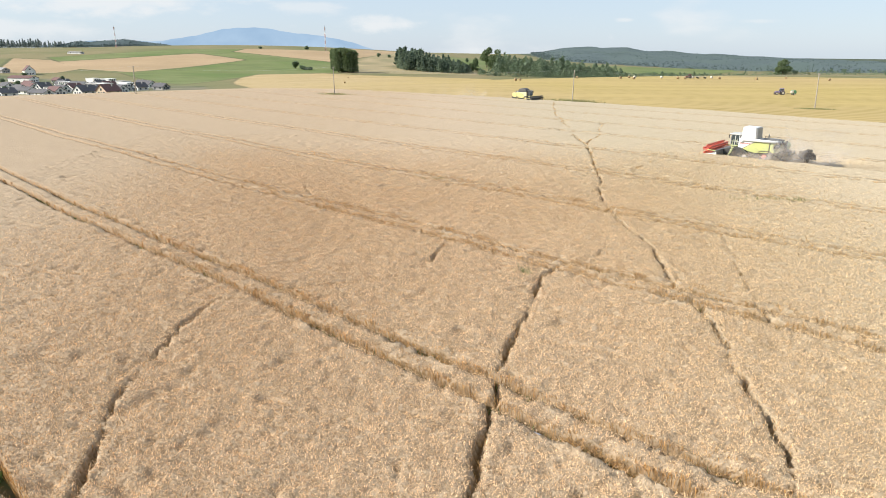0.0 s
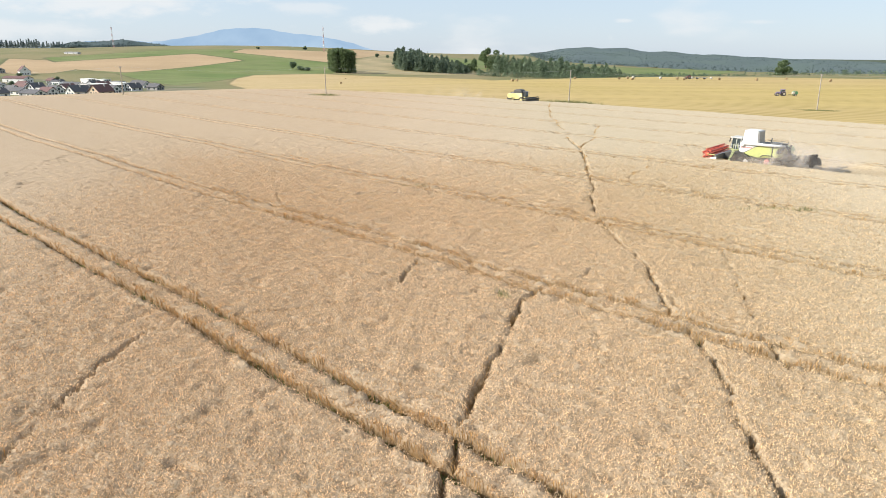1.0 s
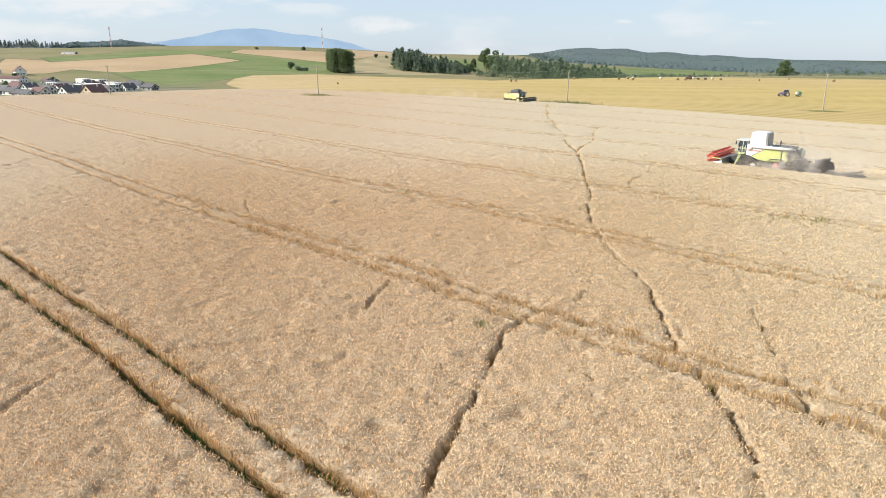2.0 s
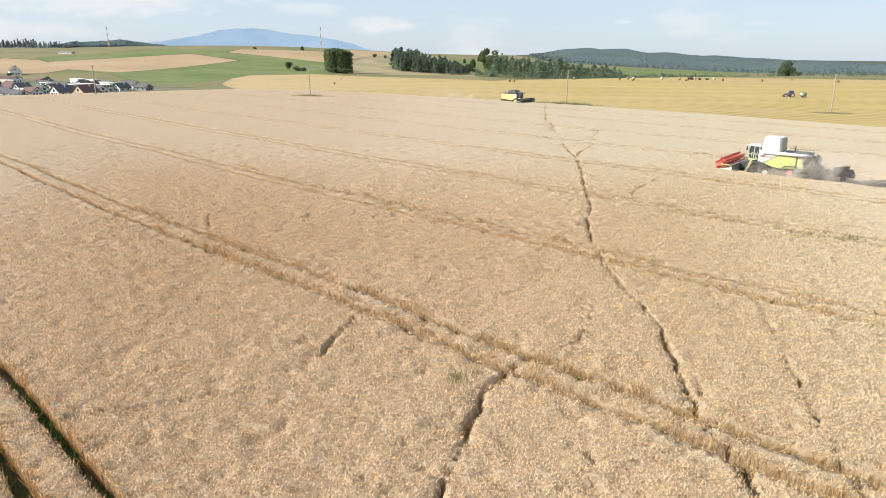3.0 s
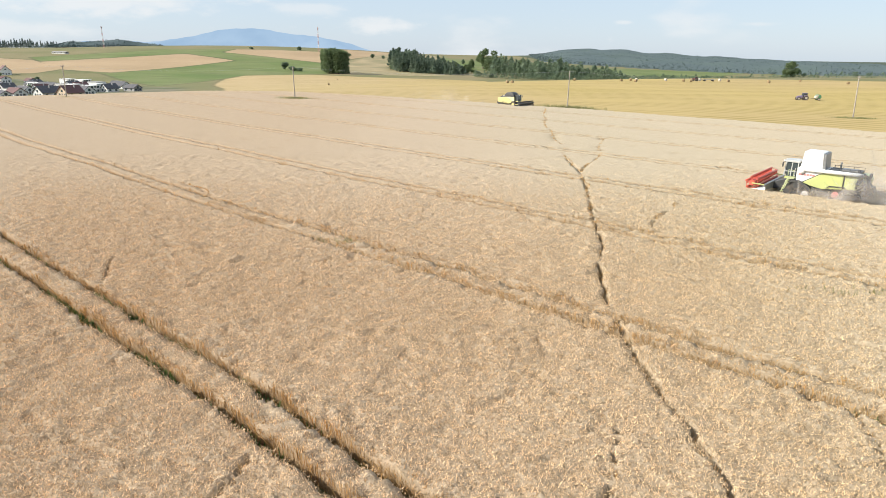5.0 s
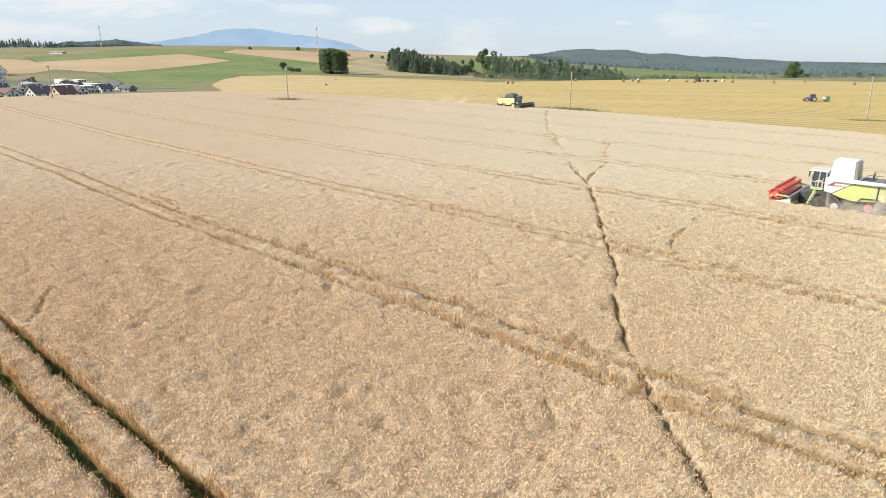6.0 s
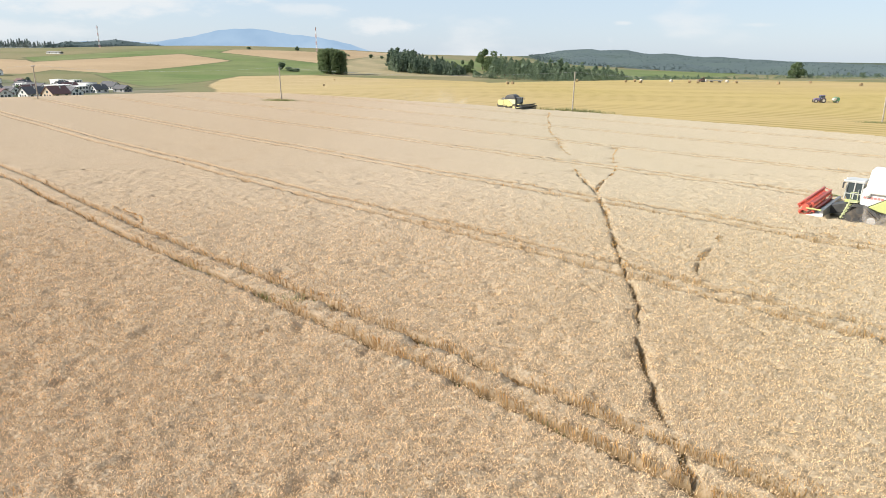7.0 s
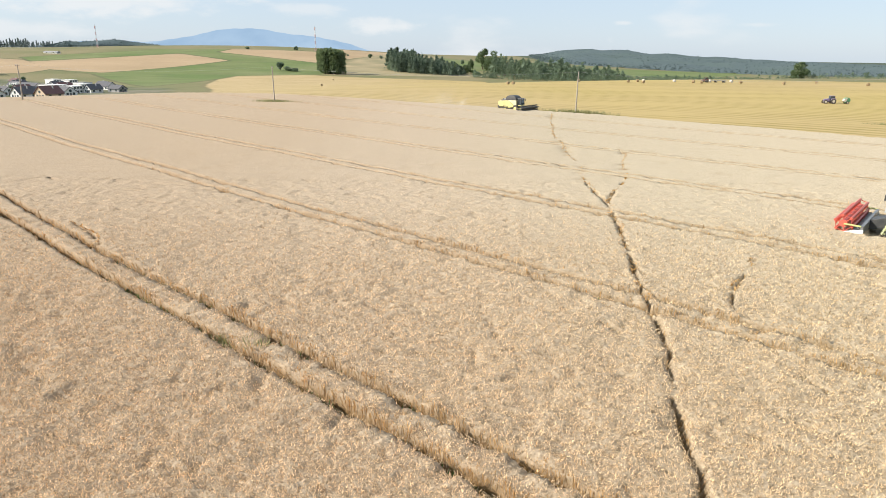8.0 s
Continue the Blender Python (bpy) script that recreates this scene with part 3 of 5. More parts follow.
def trail_gap(x, y):
    """How far inside (-) or outside (+) of any trail a place lies."""
    best = np.full(x.shape, 9.0)
    wob = 0.07 * np.sin(x * 1.9 + 1.6 * y) + 0.05 * np.sin(y * 3.7 - x)
    thick = 0.75 + 0.5 * np.sin(y * 0.9 + x * 0.4) * np.sin(y * 0.37 + 2.0)
    for run, half in zip(TRAILS, TRAIL_HALF):
        for (x0, y0), (x1, y1) in zip(run, run[1:]):
            near = (x > min(x0, x1) - 2) & (x < max(x0, x1) + 2) & (y > min(y0, y1) - 2) & (y < max(y0, y1) + 2)
            if not near.any():
                continue
            dx, dy = x1 - x0, y1 - y0
            px, py = x[near] + wob[near] - x0, y[near] - y0
            t = np.clip((px * dx + py * dy) / (dx * dx + dy * dy), 0, 1)
            d = np.hypot(px - t * dx, py - t * dy) - half * thick[near]
            best[near] = np.minimum(best[near], d)
    return best


def track_half(u, side):
    """Half the width of a wheel track, which varies along it."""
    return 0.18 + 0.13 * patchy(u, side * 3.0, 0.8, 6) + 0.09 * smooth_step(0.55, 0.95, patchy(u, side * 3.0, 2.6, 7))


def tram_gap(x, y):
    """How far outside (+) or inside (-) of a wheel track a place lies."""
    u, v = x * ALONG[0] + y * ALONG[1], x * ACROSS[0] + y * ACROSS[1]
    v = v - bend_of(u)
    w = (v - FIRST + SPACING / 2) % SPACING - SPACING / 2
    return np.abs(np.abs(w) - GAUGE / 2) - track_half(u, np.floor(2 * (v - FIRST) / SPACING) + np.where(w > 0, 0.5, 0.0))


def far_wall(x, y):
    """True past a wheel track's middle, where its lit wall of straw stands."""
    u, v = x * ALONG[0] + y * ALONG[1], x * ACROSS[0] + y * ACROSS[1]
    w = (v - bend_of(u) - FIRST + SPACING / 2) % SPACING - SPACING / 2
    return np.where(w > 0, w - GAUGE / 2, w + GAUGE / 2) > 0


def cut_swath(x, y):
    """The strip that the combine harvester has mown behind its header."""
    c, s = math.cos(HEADING), math.sin(HEADING)
    lx, ly = (x - COMBINE[0]) * c + (y - COMBINE[1]) * s, -(x - COMBINE[0]) * s + (y - COMBINE[1]) * c
    return (lx < 3.2) & (np.abs(ly) < 3.9)


def lump(x, y):
    """Uneven height of the standing crop, rougher beside the wheel tracks."""
    beside = smooth_step(1.3, 0.2, tram_gap(x, y))
    return 0.13 * (patchy(x, y, 1.3, 1) - 0.5) + (0.12 + 0.14 * beside) * (patchy(x, y, 0.5, 2) - 0.5) + 0.12 * (patchy(x, y, 5.0, 3) - 0.5) - pits(x, y)


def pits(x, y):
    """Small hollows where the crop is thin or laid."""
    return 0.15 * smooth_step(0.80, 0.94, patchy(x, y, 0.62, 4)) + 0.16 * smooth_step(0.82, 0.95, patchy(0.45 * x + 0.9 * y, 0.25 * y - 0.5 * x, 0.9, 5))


def nearness(x, y):
    """About how near the flight passes over a place."""
    return np.maximum(20.0, np.maximum(y - 50.0, np.abs(x - 6.0) * 1.25))


def reach(x, y):
    """How far inside (+) the stretch of field that the flight passes lowest over a place lies."""
    return np.minimum.reduce([72.0 - nearness(x, y), 0.78 * (y - 4) + 9 - np.abs(x - 4), y - 11.0])


def crop_sheet(name, u, v0, near):
    """The standing crop as a sheet over a grid along and across the tramlines."""
    uu, vv = np.meshgrid(u, v0)
    w = (vv - FIRST + SPACING / 2) % SPACING - SPACING / 2
    off = np.abs(np.abs(w) - GAUGE / 2)
    track, brim = off < 0.26, off < 0.32
    side = np.floor(2 * (vv - FIRST) / SPACING) + np.where(w > 0, 0.5, 0.0)
    push = np.where(off < 0.34, track_half(uu, side) / 0.24, 1.0)        # the tracks widen and narrow
    centre = vv - w + np.where(w > 0, GAUGE / 2, -GAUGE / 2)
    vv = np.where(off < 0.34, centre + (vv - centre) * push, vv)
    vb = vv + bend_of(uu)
    x, y = uu * ALONG[0] + vb * ACROSS[0], uu * ALONG[1] + vb * ACROSS[1]
    trail = trail_gap(x, y) < (-0.02 if near else -0.05)
    low = track | trail
    jag = np.random.default_rng(3).normal(0, 0.055, x.shape)
    d = nearness(x, y)
    eared = (0.08 * (1 - smooth_step(40, 68, d)) + 0.06 * (1 - smooth_step(24, 50, d))) * smooth_step(0, 5, reach(x, y))     # where single ears stand above the sheet
    deep = smooth_step(75, 125, d)
    even = 1 - 0.55 * smooth_step(26, 60, d)
    h = np.where(low, 0.03 + np.where(trail, 0.52, 0.62) * deep, 0.77 + lump(x, y) * (1 - 0.45 * deep) * (0.4 + 0.6 * even) + jag * (1 - 0.4 * deep) * even - eared)
    cut = cut_swath(x, y)
    behind = (COMBINE[0] - x) * math.cos(HEADING) + (COMBINE[1] - y) * math.sin(HEADING)
    h = np.where(cut, 0.14 + 0.56 * smooth_step(9, 24, behind) + jag, h)
    nu = len(u)
    i, j = np.meshgrid(np.arange(nu - 1), np.arange(len(v0) - 1))
    quads = np.stack([j * nu + i, j * nu + i + 1, (j + 1) * nu + i + 1, (j + 1) * nu + i], -1).reshape(-1, 4)
    fx, fy = x.ravel(), y.ravel()
    keep = ((edge_side(fx, fy) < 0) & (crest_side(fx, fy) < 0) & (fy > -140))[quads].all(1)
    keep &= ~(track.ravel()[quads].all(1) & (d.ravel() < 74)[quads].all(1))     # bare soil in the wheel tracks
    within_near = reach(fx, fy)
    keep &= (within_near > -0.4)[quads].all(1) if near else ~(within_near > 0.6)[quads].all(1)
    # tip paints shade: darker in tracks and trails, under the ears and in hollows
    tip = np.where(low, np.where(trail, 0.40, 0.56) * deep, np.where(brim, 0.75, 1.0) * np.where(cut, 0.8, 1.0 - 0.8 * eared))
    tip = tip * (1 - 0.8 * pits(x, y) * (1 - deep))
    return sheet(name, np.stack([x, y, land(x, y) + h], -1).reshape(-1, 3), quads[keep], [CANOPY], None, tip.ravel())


def track_lines(ks, fill):
    lines = []
    for k in ks:
        c = FIRST + SPACING * k
        lines += [c + s * q for s in (-1, 1) for q in (0.33, 0.66, 0.71, 0.95, 1.19, 1.24, 1.5)] + [c]
        lines += list(np.linspace(c + 1.75, c + 16.25, fill))
    return sorted(lines)


def build_canopy():
    u = np.concatenate([np.arange(-420, -120, 1.6), np.arange(-120, 42, 0.7), np.arange(42, 150, 1.6)])
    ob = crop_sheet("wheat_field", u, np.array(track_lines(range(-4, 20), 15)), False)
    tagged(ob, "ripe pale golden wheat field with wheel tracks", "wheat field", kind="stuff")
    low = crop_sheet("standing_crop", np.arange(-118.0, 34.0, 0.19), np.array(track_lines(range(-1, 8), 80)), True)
    low.parent = ob
    tagged(low, "ripe wheat crop between wheel tracks", kind="stuff")
    return ob


field = build_canopy()


def scatter(rng, rate, end):
    """Places over the viewed field, rate a square metre where the flight passes nearest, none past end."""
    xs, ys = [], []
    for x0, x1, y0, y1, lo, hi in ((-26, 38, 16, 88, 0, 36), (-46, 58, 16, 110, 36, 58), (-80, 92, 16, 145, 58, 90)):
        top = rate * (20 / max(lo, 20)) ** 1.75
        n = int((x1 - x0) * (y1 - y0) * top)
        x, y = x0 + (x1 - x0) * rng.random(n), y0 + (y1 - y0) * rng.random(n)
        d = nearness(x, y)
        ok = (np.abs(x - 4) < 0.78 * (y - 4) + 8) & (d >= lo) & (d < hi) & (rng.random(n) < (max(lo, 20) / d) ** 1.75 * (1 - smooth_step(0.62 * end, end, d)))
        xs.append(x[ok])
        ys.append(y[ok])
    x, y = np.concatenate(xs), np.concatenate(ys)
    ok = (edge_side(x, y) < 0) & ~cut_swath(x, y)
    return x[ok], y[ok]


LAID_SPOTS = [(-16.3, 95.6, 3.4), (-14.0, 72.0, 3.0), (18.0, 44.5, 3.0), (24.0, 62.5, 4.0), (9.7, 47.3, 1.6)]


def laid(x, y):
    """1 where the crop beside a wheel track is pushed over and its straw shows."""
    u, v = x * ALONG[0] + y * ALONG[1], x * ACROSS[0] + y * ACROSS[1]
    spread = smooth_step(0.62, 0.80, patchy(u, 1.6 * v, 1.7, 8))
    for cx, cy, r in LAID_SPOTS:
        spread = np.maximum(spread, 1.3 * np.exp(-((x - cx) ** 2 + (y - cy) ** 2) / (r * r)) - 0.25)
    return np.clip(spread, 0, 1) * smooth_step(1.1, 0.3, tram_gap(x, y))


def build_ears():
    """Single nodding ears over the whole crop."""
    rng = np.random.default_rng(11)
    x, y = scatter(rng, 390.0, 70.0)
    gap = np.minimum(tram_gap(x, y), trail_gap(x, y))
    ok = (gap > 0) & (rng.random(len(x)) > 0.75 * laid(x, y))
    x, y = x[ok], y[ok]
    n = len(x)
    k = (nearness(x, y) / 20) ** 0.42                      # fewer, broader ears farther off
    z0 = land(x, y) + 0.66 + lump(x, y) + rng.normal(0.03, 0.042, n)
    a = rng.random(n) * 2 * np.pi
    long = (0.055 + 0.055 * rng.random(n)) * k
    wide = 0.0135 * k
    rise = rng.normal(0.048, 0.045, n) * k
    tri = np.zeros((n, 3, 3))
    tri[:, 0] = np.stack([x - np.sin(a) * wide, y + np.cos(a) * wide, z0], -1)
    tri[:, 1] = np.stack([x + np.sin(a) * wide, y - np.cos(a) * wide, z0 + rng.normal(0, 0.014, n) * k], -1)
    tri[:, 2] = np.stack([x + np.cos(a) * long, y + np.sin(a) * long, z0 + rise], -1)
    tip = np.tile([0.84, 0.95, 1.0], (n, 1))
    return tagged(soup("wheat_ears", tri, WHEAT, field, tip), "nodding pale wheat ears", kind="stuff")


def build_straw():
    """Straw that shows along the wheel tracks and trails."""
    rng = np.random.default_rng(12)
    x, y = scatter(rng, 620.0, 90.0)
    tram, trail = tram_gap(x, y), trail_gap(x, y)
    gap = np.minimum(tram, trail)
    by_track = tram < trail
    back = far_wall(x, y) & by_track
    fringe = (gap > np.where(back, -0.03, 0.0)) & (gap < np.where(back, 0.14, 0.04)) & (rng.random(len(x)) < np.where(back, 0.6 + 0.4 * patchy(x, y, 0.6, 9), 0.4))
    ok = fringe | ((gap > 0) & (gap < 1.2) & (rng.random(len(x)) < 0.4 * laid(x, y)))
    x, y, back = x[ok], y[ok], back[ok]
    n = len(x)
    k = (nearness(x, y) / 20) ** 0.6
    z0 = land(x, y)
    h = 0.71 + lump(x, y) + rng.normal(0, 0.08, n) - 0.12 * laid(x, y) - np.where(back, 0.0, 0.10) + 0.22 * (patchy(x, y, 0.45, 10) - 0.5)
    a = rng.random(n) * 2 * np.pi
    lean = rng.normal(0, 0.11, (n, 2)) * (1 + 2.2 * laid(x, y))[:, None]
    wide = 0.009 * k
    tri = np.zeros((n, 3, 3))
    tri[:, :, 0], tri[:, :, 1], tri[:, :, 2] = x[:, None], y[:, None], z0[:, None]
    tri[:, 1, 0] += np.cos(a) * wide + lean[:, 0]
    tri[:, 1, 1] += np.sin(a) * wide + lean[:, 1]
    tri[:, 2, 0] -= np.cos(a) * wide - lean[:, 0]
    tri[:, 2, 1] -= np.sin(a) * wide - lean[:, 1]
    tri[:, 0, 0] += rng.normal(0, 0.02, n)
    tri[:, 1:, 2] += h[:, None]
    # straw coloured darker downwards, as the track wall is shaded
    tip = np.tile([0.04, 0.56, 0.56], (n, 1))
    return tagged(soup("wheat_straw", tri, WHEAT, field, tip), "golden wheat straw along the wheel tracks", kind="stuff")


ears = build_ears()
straw = build_straw()


def build_trodden():
    """Broken straw on the trails where they run on into the distance."""
    rng = np.random.default_rng(15)
    xs, ys = [], []
    for run, half in zip(TRAILS, TRAIL_HALF):
        for (x0, y0), (x1, y1) in zip(run, run[1:]):
            if max(y0, y1) < 88:
                continue
            n = int(9 * math.hypot(x1 - x0, y1 - y0))
            t = rng.random(n)
            side = rng.normal(0, 0.75 * half, n) + 0.22 * np.sin(t * 9 + x0)
            xs.append(x0 + (x1 - x0) * t + side)
            ys.append(y0 + (y1 - y0) * t)
    x, y = np.concatenate(xs), np.concatenate(ys)
    ok = (edge_side(x, y) < -1) & (patchy(x, y, 2.2, 13) > 0.33) & (y > 86)
    x, y = x[ok], y[ok]
    n = len(x)
    z = land(x, y) + 0.80 + lump(x, y) * 0.55
    a = rng.random(n) * 6.283
    tri = np.zeros((n, 3, 3))
    tri[:, 0] = np.stack([x - 0.06 * np.cos(a), y - 0.06 * np.sin(a), z - 0.06], -1)
    tri[:, 1] = np.stack([x + 0.06 * np.cos(a), y + 0.06 * np.sin(a), z - 0.06], -1)
    tri[:, 2] = np.stack([x + rng.normal(0, 0.08, n), y + rng.normal(0, 0.08, n), z + 0.10 * rng.random(n)], -1)
    return tagged(soup("trodden_straw", tri, WHEAT, field, np.full((n, 3), 0.55)), "brown trodden straw on game trails", kind="stuff")


trodden = build_trodden()


def build_track_weeds():
    """Low green weeds on the bare floor of the wheel tracks."""
    rng = np.random.default_rng(14)
    n = 700000
    x, y = -45 + 90 * rng.random(n), 14 + 80 * rng.random(n)
    ok = (tram_gap(x, y) < 0.06) & (rng.random(n) < smooth_step(0.36, 0.66, patchy(x, y, 2.4, 12)) * (0.25 + 0.75 * smooth_step(14, -12, x)))
    x, y = x[ok], y[ok]
    n = len(x)
    a, h = rng.random(n) * 6.283, 0.18 + 0.32 * rng.random(n)
    tri = np.zeros((n, 3, 3))
    tri[:, 0] = np.stack([x - np.cos(a) * 0.04, y - np.sin(a) * 0.04, 0 * x], -1)
    tri[:, 1] = np.stack([x + np.cos(a) * 0.04, y + np.sin(a) * 0.04, 0 * x], -1)
    tri[:, 2] = np.stack([x + rng.normal(0, 0.09, n), y + rng.normal(0, 0.09, n), h], -1)
    return tagged(soup("track_weeds", tri, GREENWEED), "low green weeds on wheel track soil", "weeds", kind="stuff")


track_weeds = build_track_weeds()


# ---- far mountain and its lower shoulder ----
def build_mountain(name, x0, x1, y, shape, material, label):
    """A far range: a rounded ridge with a front slope and a back slope."""
    n = 220
    xs = np.linspace(x0, x1, n)
    rows = []
    for q, dy in ((0.0, -240), (0.45, -150), (0.8, -70), (1.0, 0), (0.0, 200)):
        z = -60 + (np.array([shape(v) for v in xs]) + 60) * q
        rows.append(np.stack([xs, np.full(n, y + dy), z], -1))
    co = np.concatenate(rows)
    i, j = np.meshgrid(np.arange(n - 1), np.arange(len(rows) - 1))
    quads = np.stack([j * n + i, j * n + i + 1, (j + 1) * n + i + 1, (j + 1) * n + i], -1).reshape(-1, 4)
    return tagged(sheet(name, co, quads, [material]), label, "mountain", kind="structure")


def hump(x, c, r, h):
    return h * math.exp(-((x - c) / r) ** 2)


def peak_line(x):
    """The long blue mountain: a broad summit between two shoulders."""
    return PEAKS(x) + 2.0 * math.sin(x * 0.021) + 1.3 * math.sin(x * 0.057 + 1)


PEAKS = lambda x: hump(x, -2250, 450, 64) + hump(x, -1550, 450, 44) + hump(x, -1180, 450, 134) + hump(x, -800, 200, 28) + hump(x, -600, 200, 43)
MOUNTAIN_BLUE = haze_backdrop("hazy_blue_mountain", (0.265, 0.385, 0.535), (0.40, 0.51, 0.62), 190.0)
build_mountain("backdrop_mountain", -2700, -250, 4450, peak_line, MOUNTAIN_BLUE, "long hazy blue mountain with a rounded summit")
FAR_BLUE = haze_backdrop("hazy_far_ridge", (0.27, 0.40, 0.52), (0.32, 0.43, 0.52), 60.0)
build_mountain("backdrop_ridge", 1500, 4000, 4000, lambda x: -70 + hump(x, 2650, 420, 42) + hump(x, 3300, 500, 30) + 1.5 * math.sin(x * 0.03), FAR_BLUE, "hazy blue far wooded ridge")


# ---- woods and trees ----
def clumps(rng, x, y, h, w, taper=0.35, per=105):
    """Trees of a wood as loose clumps of foliage, narrower towards the top."""
    n = len(x)
    z0 = land(x, y)
    t = rng.random((n, per)) ** 0.8
    a = rng.random((n, per)) * 6.283
    r = w[:, None] * (1 - (1 - taper) * t) * np.sqrt(1.02 - t ** 3) * np.sqrt(rng.random((n, per)))
    c = np.stack([x[:, None] + np.cos(a) * r, y[:, None] + np.sin(a) * r, z0[:, None] + h[:, None] * (0.04 + 0.94 * t)], -1).reshape(-1, 3)
    u, v = rng.normal(size=c.shape), rng.normal(size=c.shape)
    size = np.repeat(0.088 * h, per)[:, None]
    return np.stack([c - u * size * 0.5 - v * size * 0.3, c + u * size * 0.5 - v * size * 0.3, c + v * size * 0.7], 1)


def conifers(rng, x, y, h, w):
    return clumps(rng, x, y, h, w, 0.12, 130)


def crown_soup(rng, blobs, leaf, density):
    """Leaf clumps as loose triangles over and inside blobs (x, y, z, r, rz)."""
    out = []
    for x, y, z, r, rz in blobs:
        n = max(24, int(density * r * rz))
        d = rng.normal(size=(n, 3))
        d /= np.linalg.norm(d, axis=1)[:, None]
        rad = (0.55 + 0.5 * rng.random(n))[:, None]
        c = np.array([x, y, z]) + d * rad * np.array([r, r, rz])
        a = rng.normal(size=(n, 3)) * leaf
        b = rng.normal(size=(n, 3)) * leaf
        out.append(np.stack([c - a * 0.5 - b * 0.3, c + a * 0.5 - b * 0.3, c + b * 0.7], 1))
    return np.concatenate(out)


def tree(rng, x, y, h, w, label, group="", crown="round", material=None, name="tree", category="tree"):
    """A broadleaf tree: tapered trunk, limbs and a loose crown."""
    ob = thing(name, Matrix.Translation((x, y, land1(x, y))), label, category, group)
    bm = fresh()
    rod(bm, (0, 0, -0.3), (0.1, 0.05, h * 0.45), 0.030 * h, 8, 0.016 * h)
    for i in range(5):
        a = i * 1.26 + rng.random() * 0.6
        b = h * (0.25 + 0.07 * i)
        rod(bm, (0.05, 0.02, b), (math.cos(a) * w * 0.33, math.sin(a) * w * 0.33, b + h * 0.22), 0.010 * h, 6, 0.004 * h)
    part("trunk", bm, BARK, ob)
    blobs = []
    if crown == "column":
        for i in range(34):
            t = (i + 0.5) / 34
            a = i * 2.4
            r = w * (0.25 + 0.08 * rng.random()) * (1.0 if t < 0.8 else 1.8 - t)
            blobs.append((math.cos(a) * w * 0.27, math.sin(a) * w * 0.27, h * (0.06 + 0.87 * t), r, h * 0.07))
    elif crown == "bush":
        for i in range(9):
            a = rng.random() * 6.28
            q = w * 0.3 * rng.random()
            blobs.append((math.cos(a) * q, math.sin(a) * q, h * (0.25 + 0.45 * rng.random()), w * 0.24, h * 0.26))
    else:
        for i in range(18):
            t = rng.random()
            a = rng.random() * 6.28
            q = math.sin(math.pi * (0.25 + 0.6 * t)) * w * 0.32
            blobs.append((math.cos(a) * q, math.sin(a) * q, h * (0.13 + 0.73 * t), w * (0.18 + 0.10 * rng.random()), h * (0.11 + 0.05 * rng.random())))
    lf = max(0.22, (0.026 if crown == "column" else 0.034) * h)
    soup("crown", crown_soup(rng, blobs, lf, 14.0 / (lf * lf)), material or BROADLEAF, ob)
    return ob


rng = np.random.default_rng(21)


def wood(name, label, poly, step, h, w, material, shape=clumps, spread=0.2, rise=None):
    xs, ys = [p[0] for p in poly], [p[1] for p in poly]
    gx, gy = np.meshgrid(np.arange(min(xs), max(xs), step), np.arange(min(ys), max(ys), step))
    x, y = gx.ravel() + rng.normal(0, step * 0.33, gx.size), gy.ravel() + rng.normal(0, step * 0.33, gx.size)
    ok = inside(x, y, poly)
    x, y = x[ok], y[ok]
    hh = h * (1 + spread * rng.normal(size=len(x)))
    if rise:                                             # the wood's height changes from its west end to its east end
        hh = hh * (rise[0] + (rise[1] - rise[0]) * (x - min(xs)) / (max(xs) - min(xs)))
    ob = soup(name, shape(rng, x, y, hh, w * (0.8 + 0.4 * rng.random(len(x)))), material)
    return tagged(ob, label, "wood", kind="stuff")


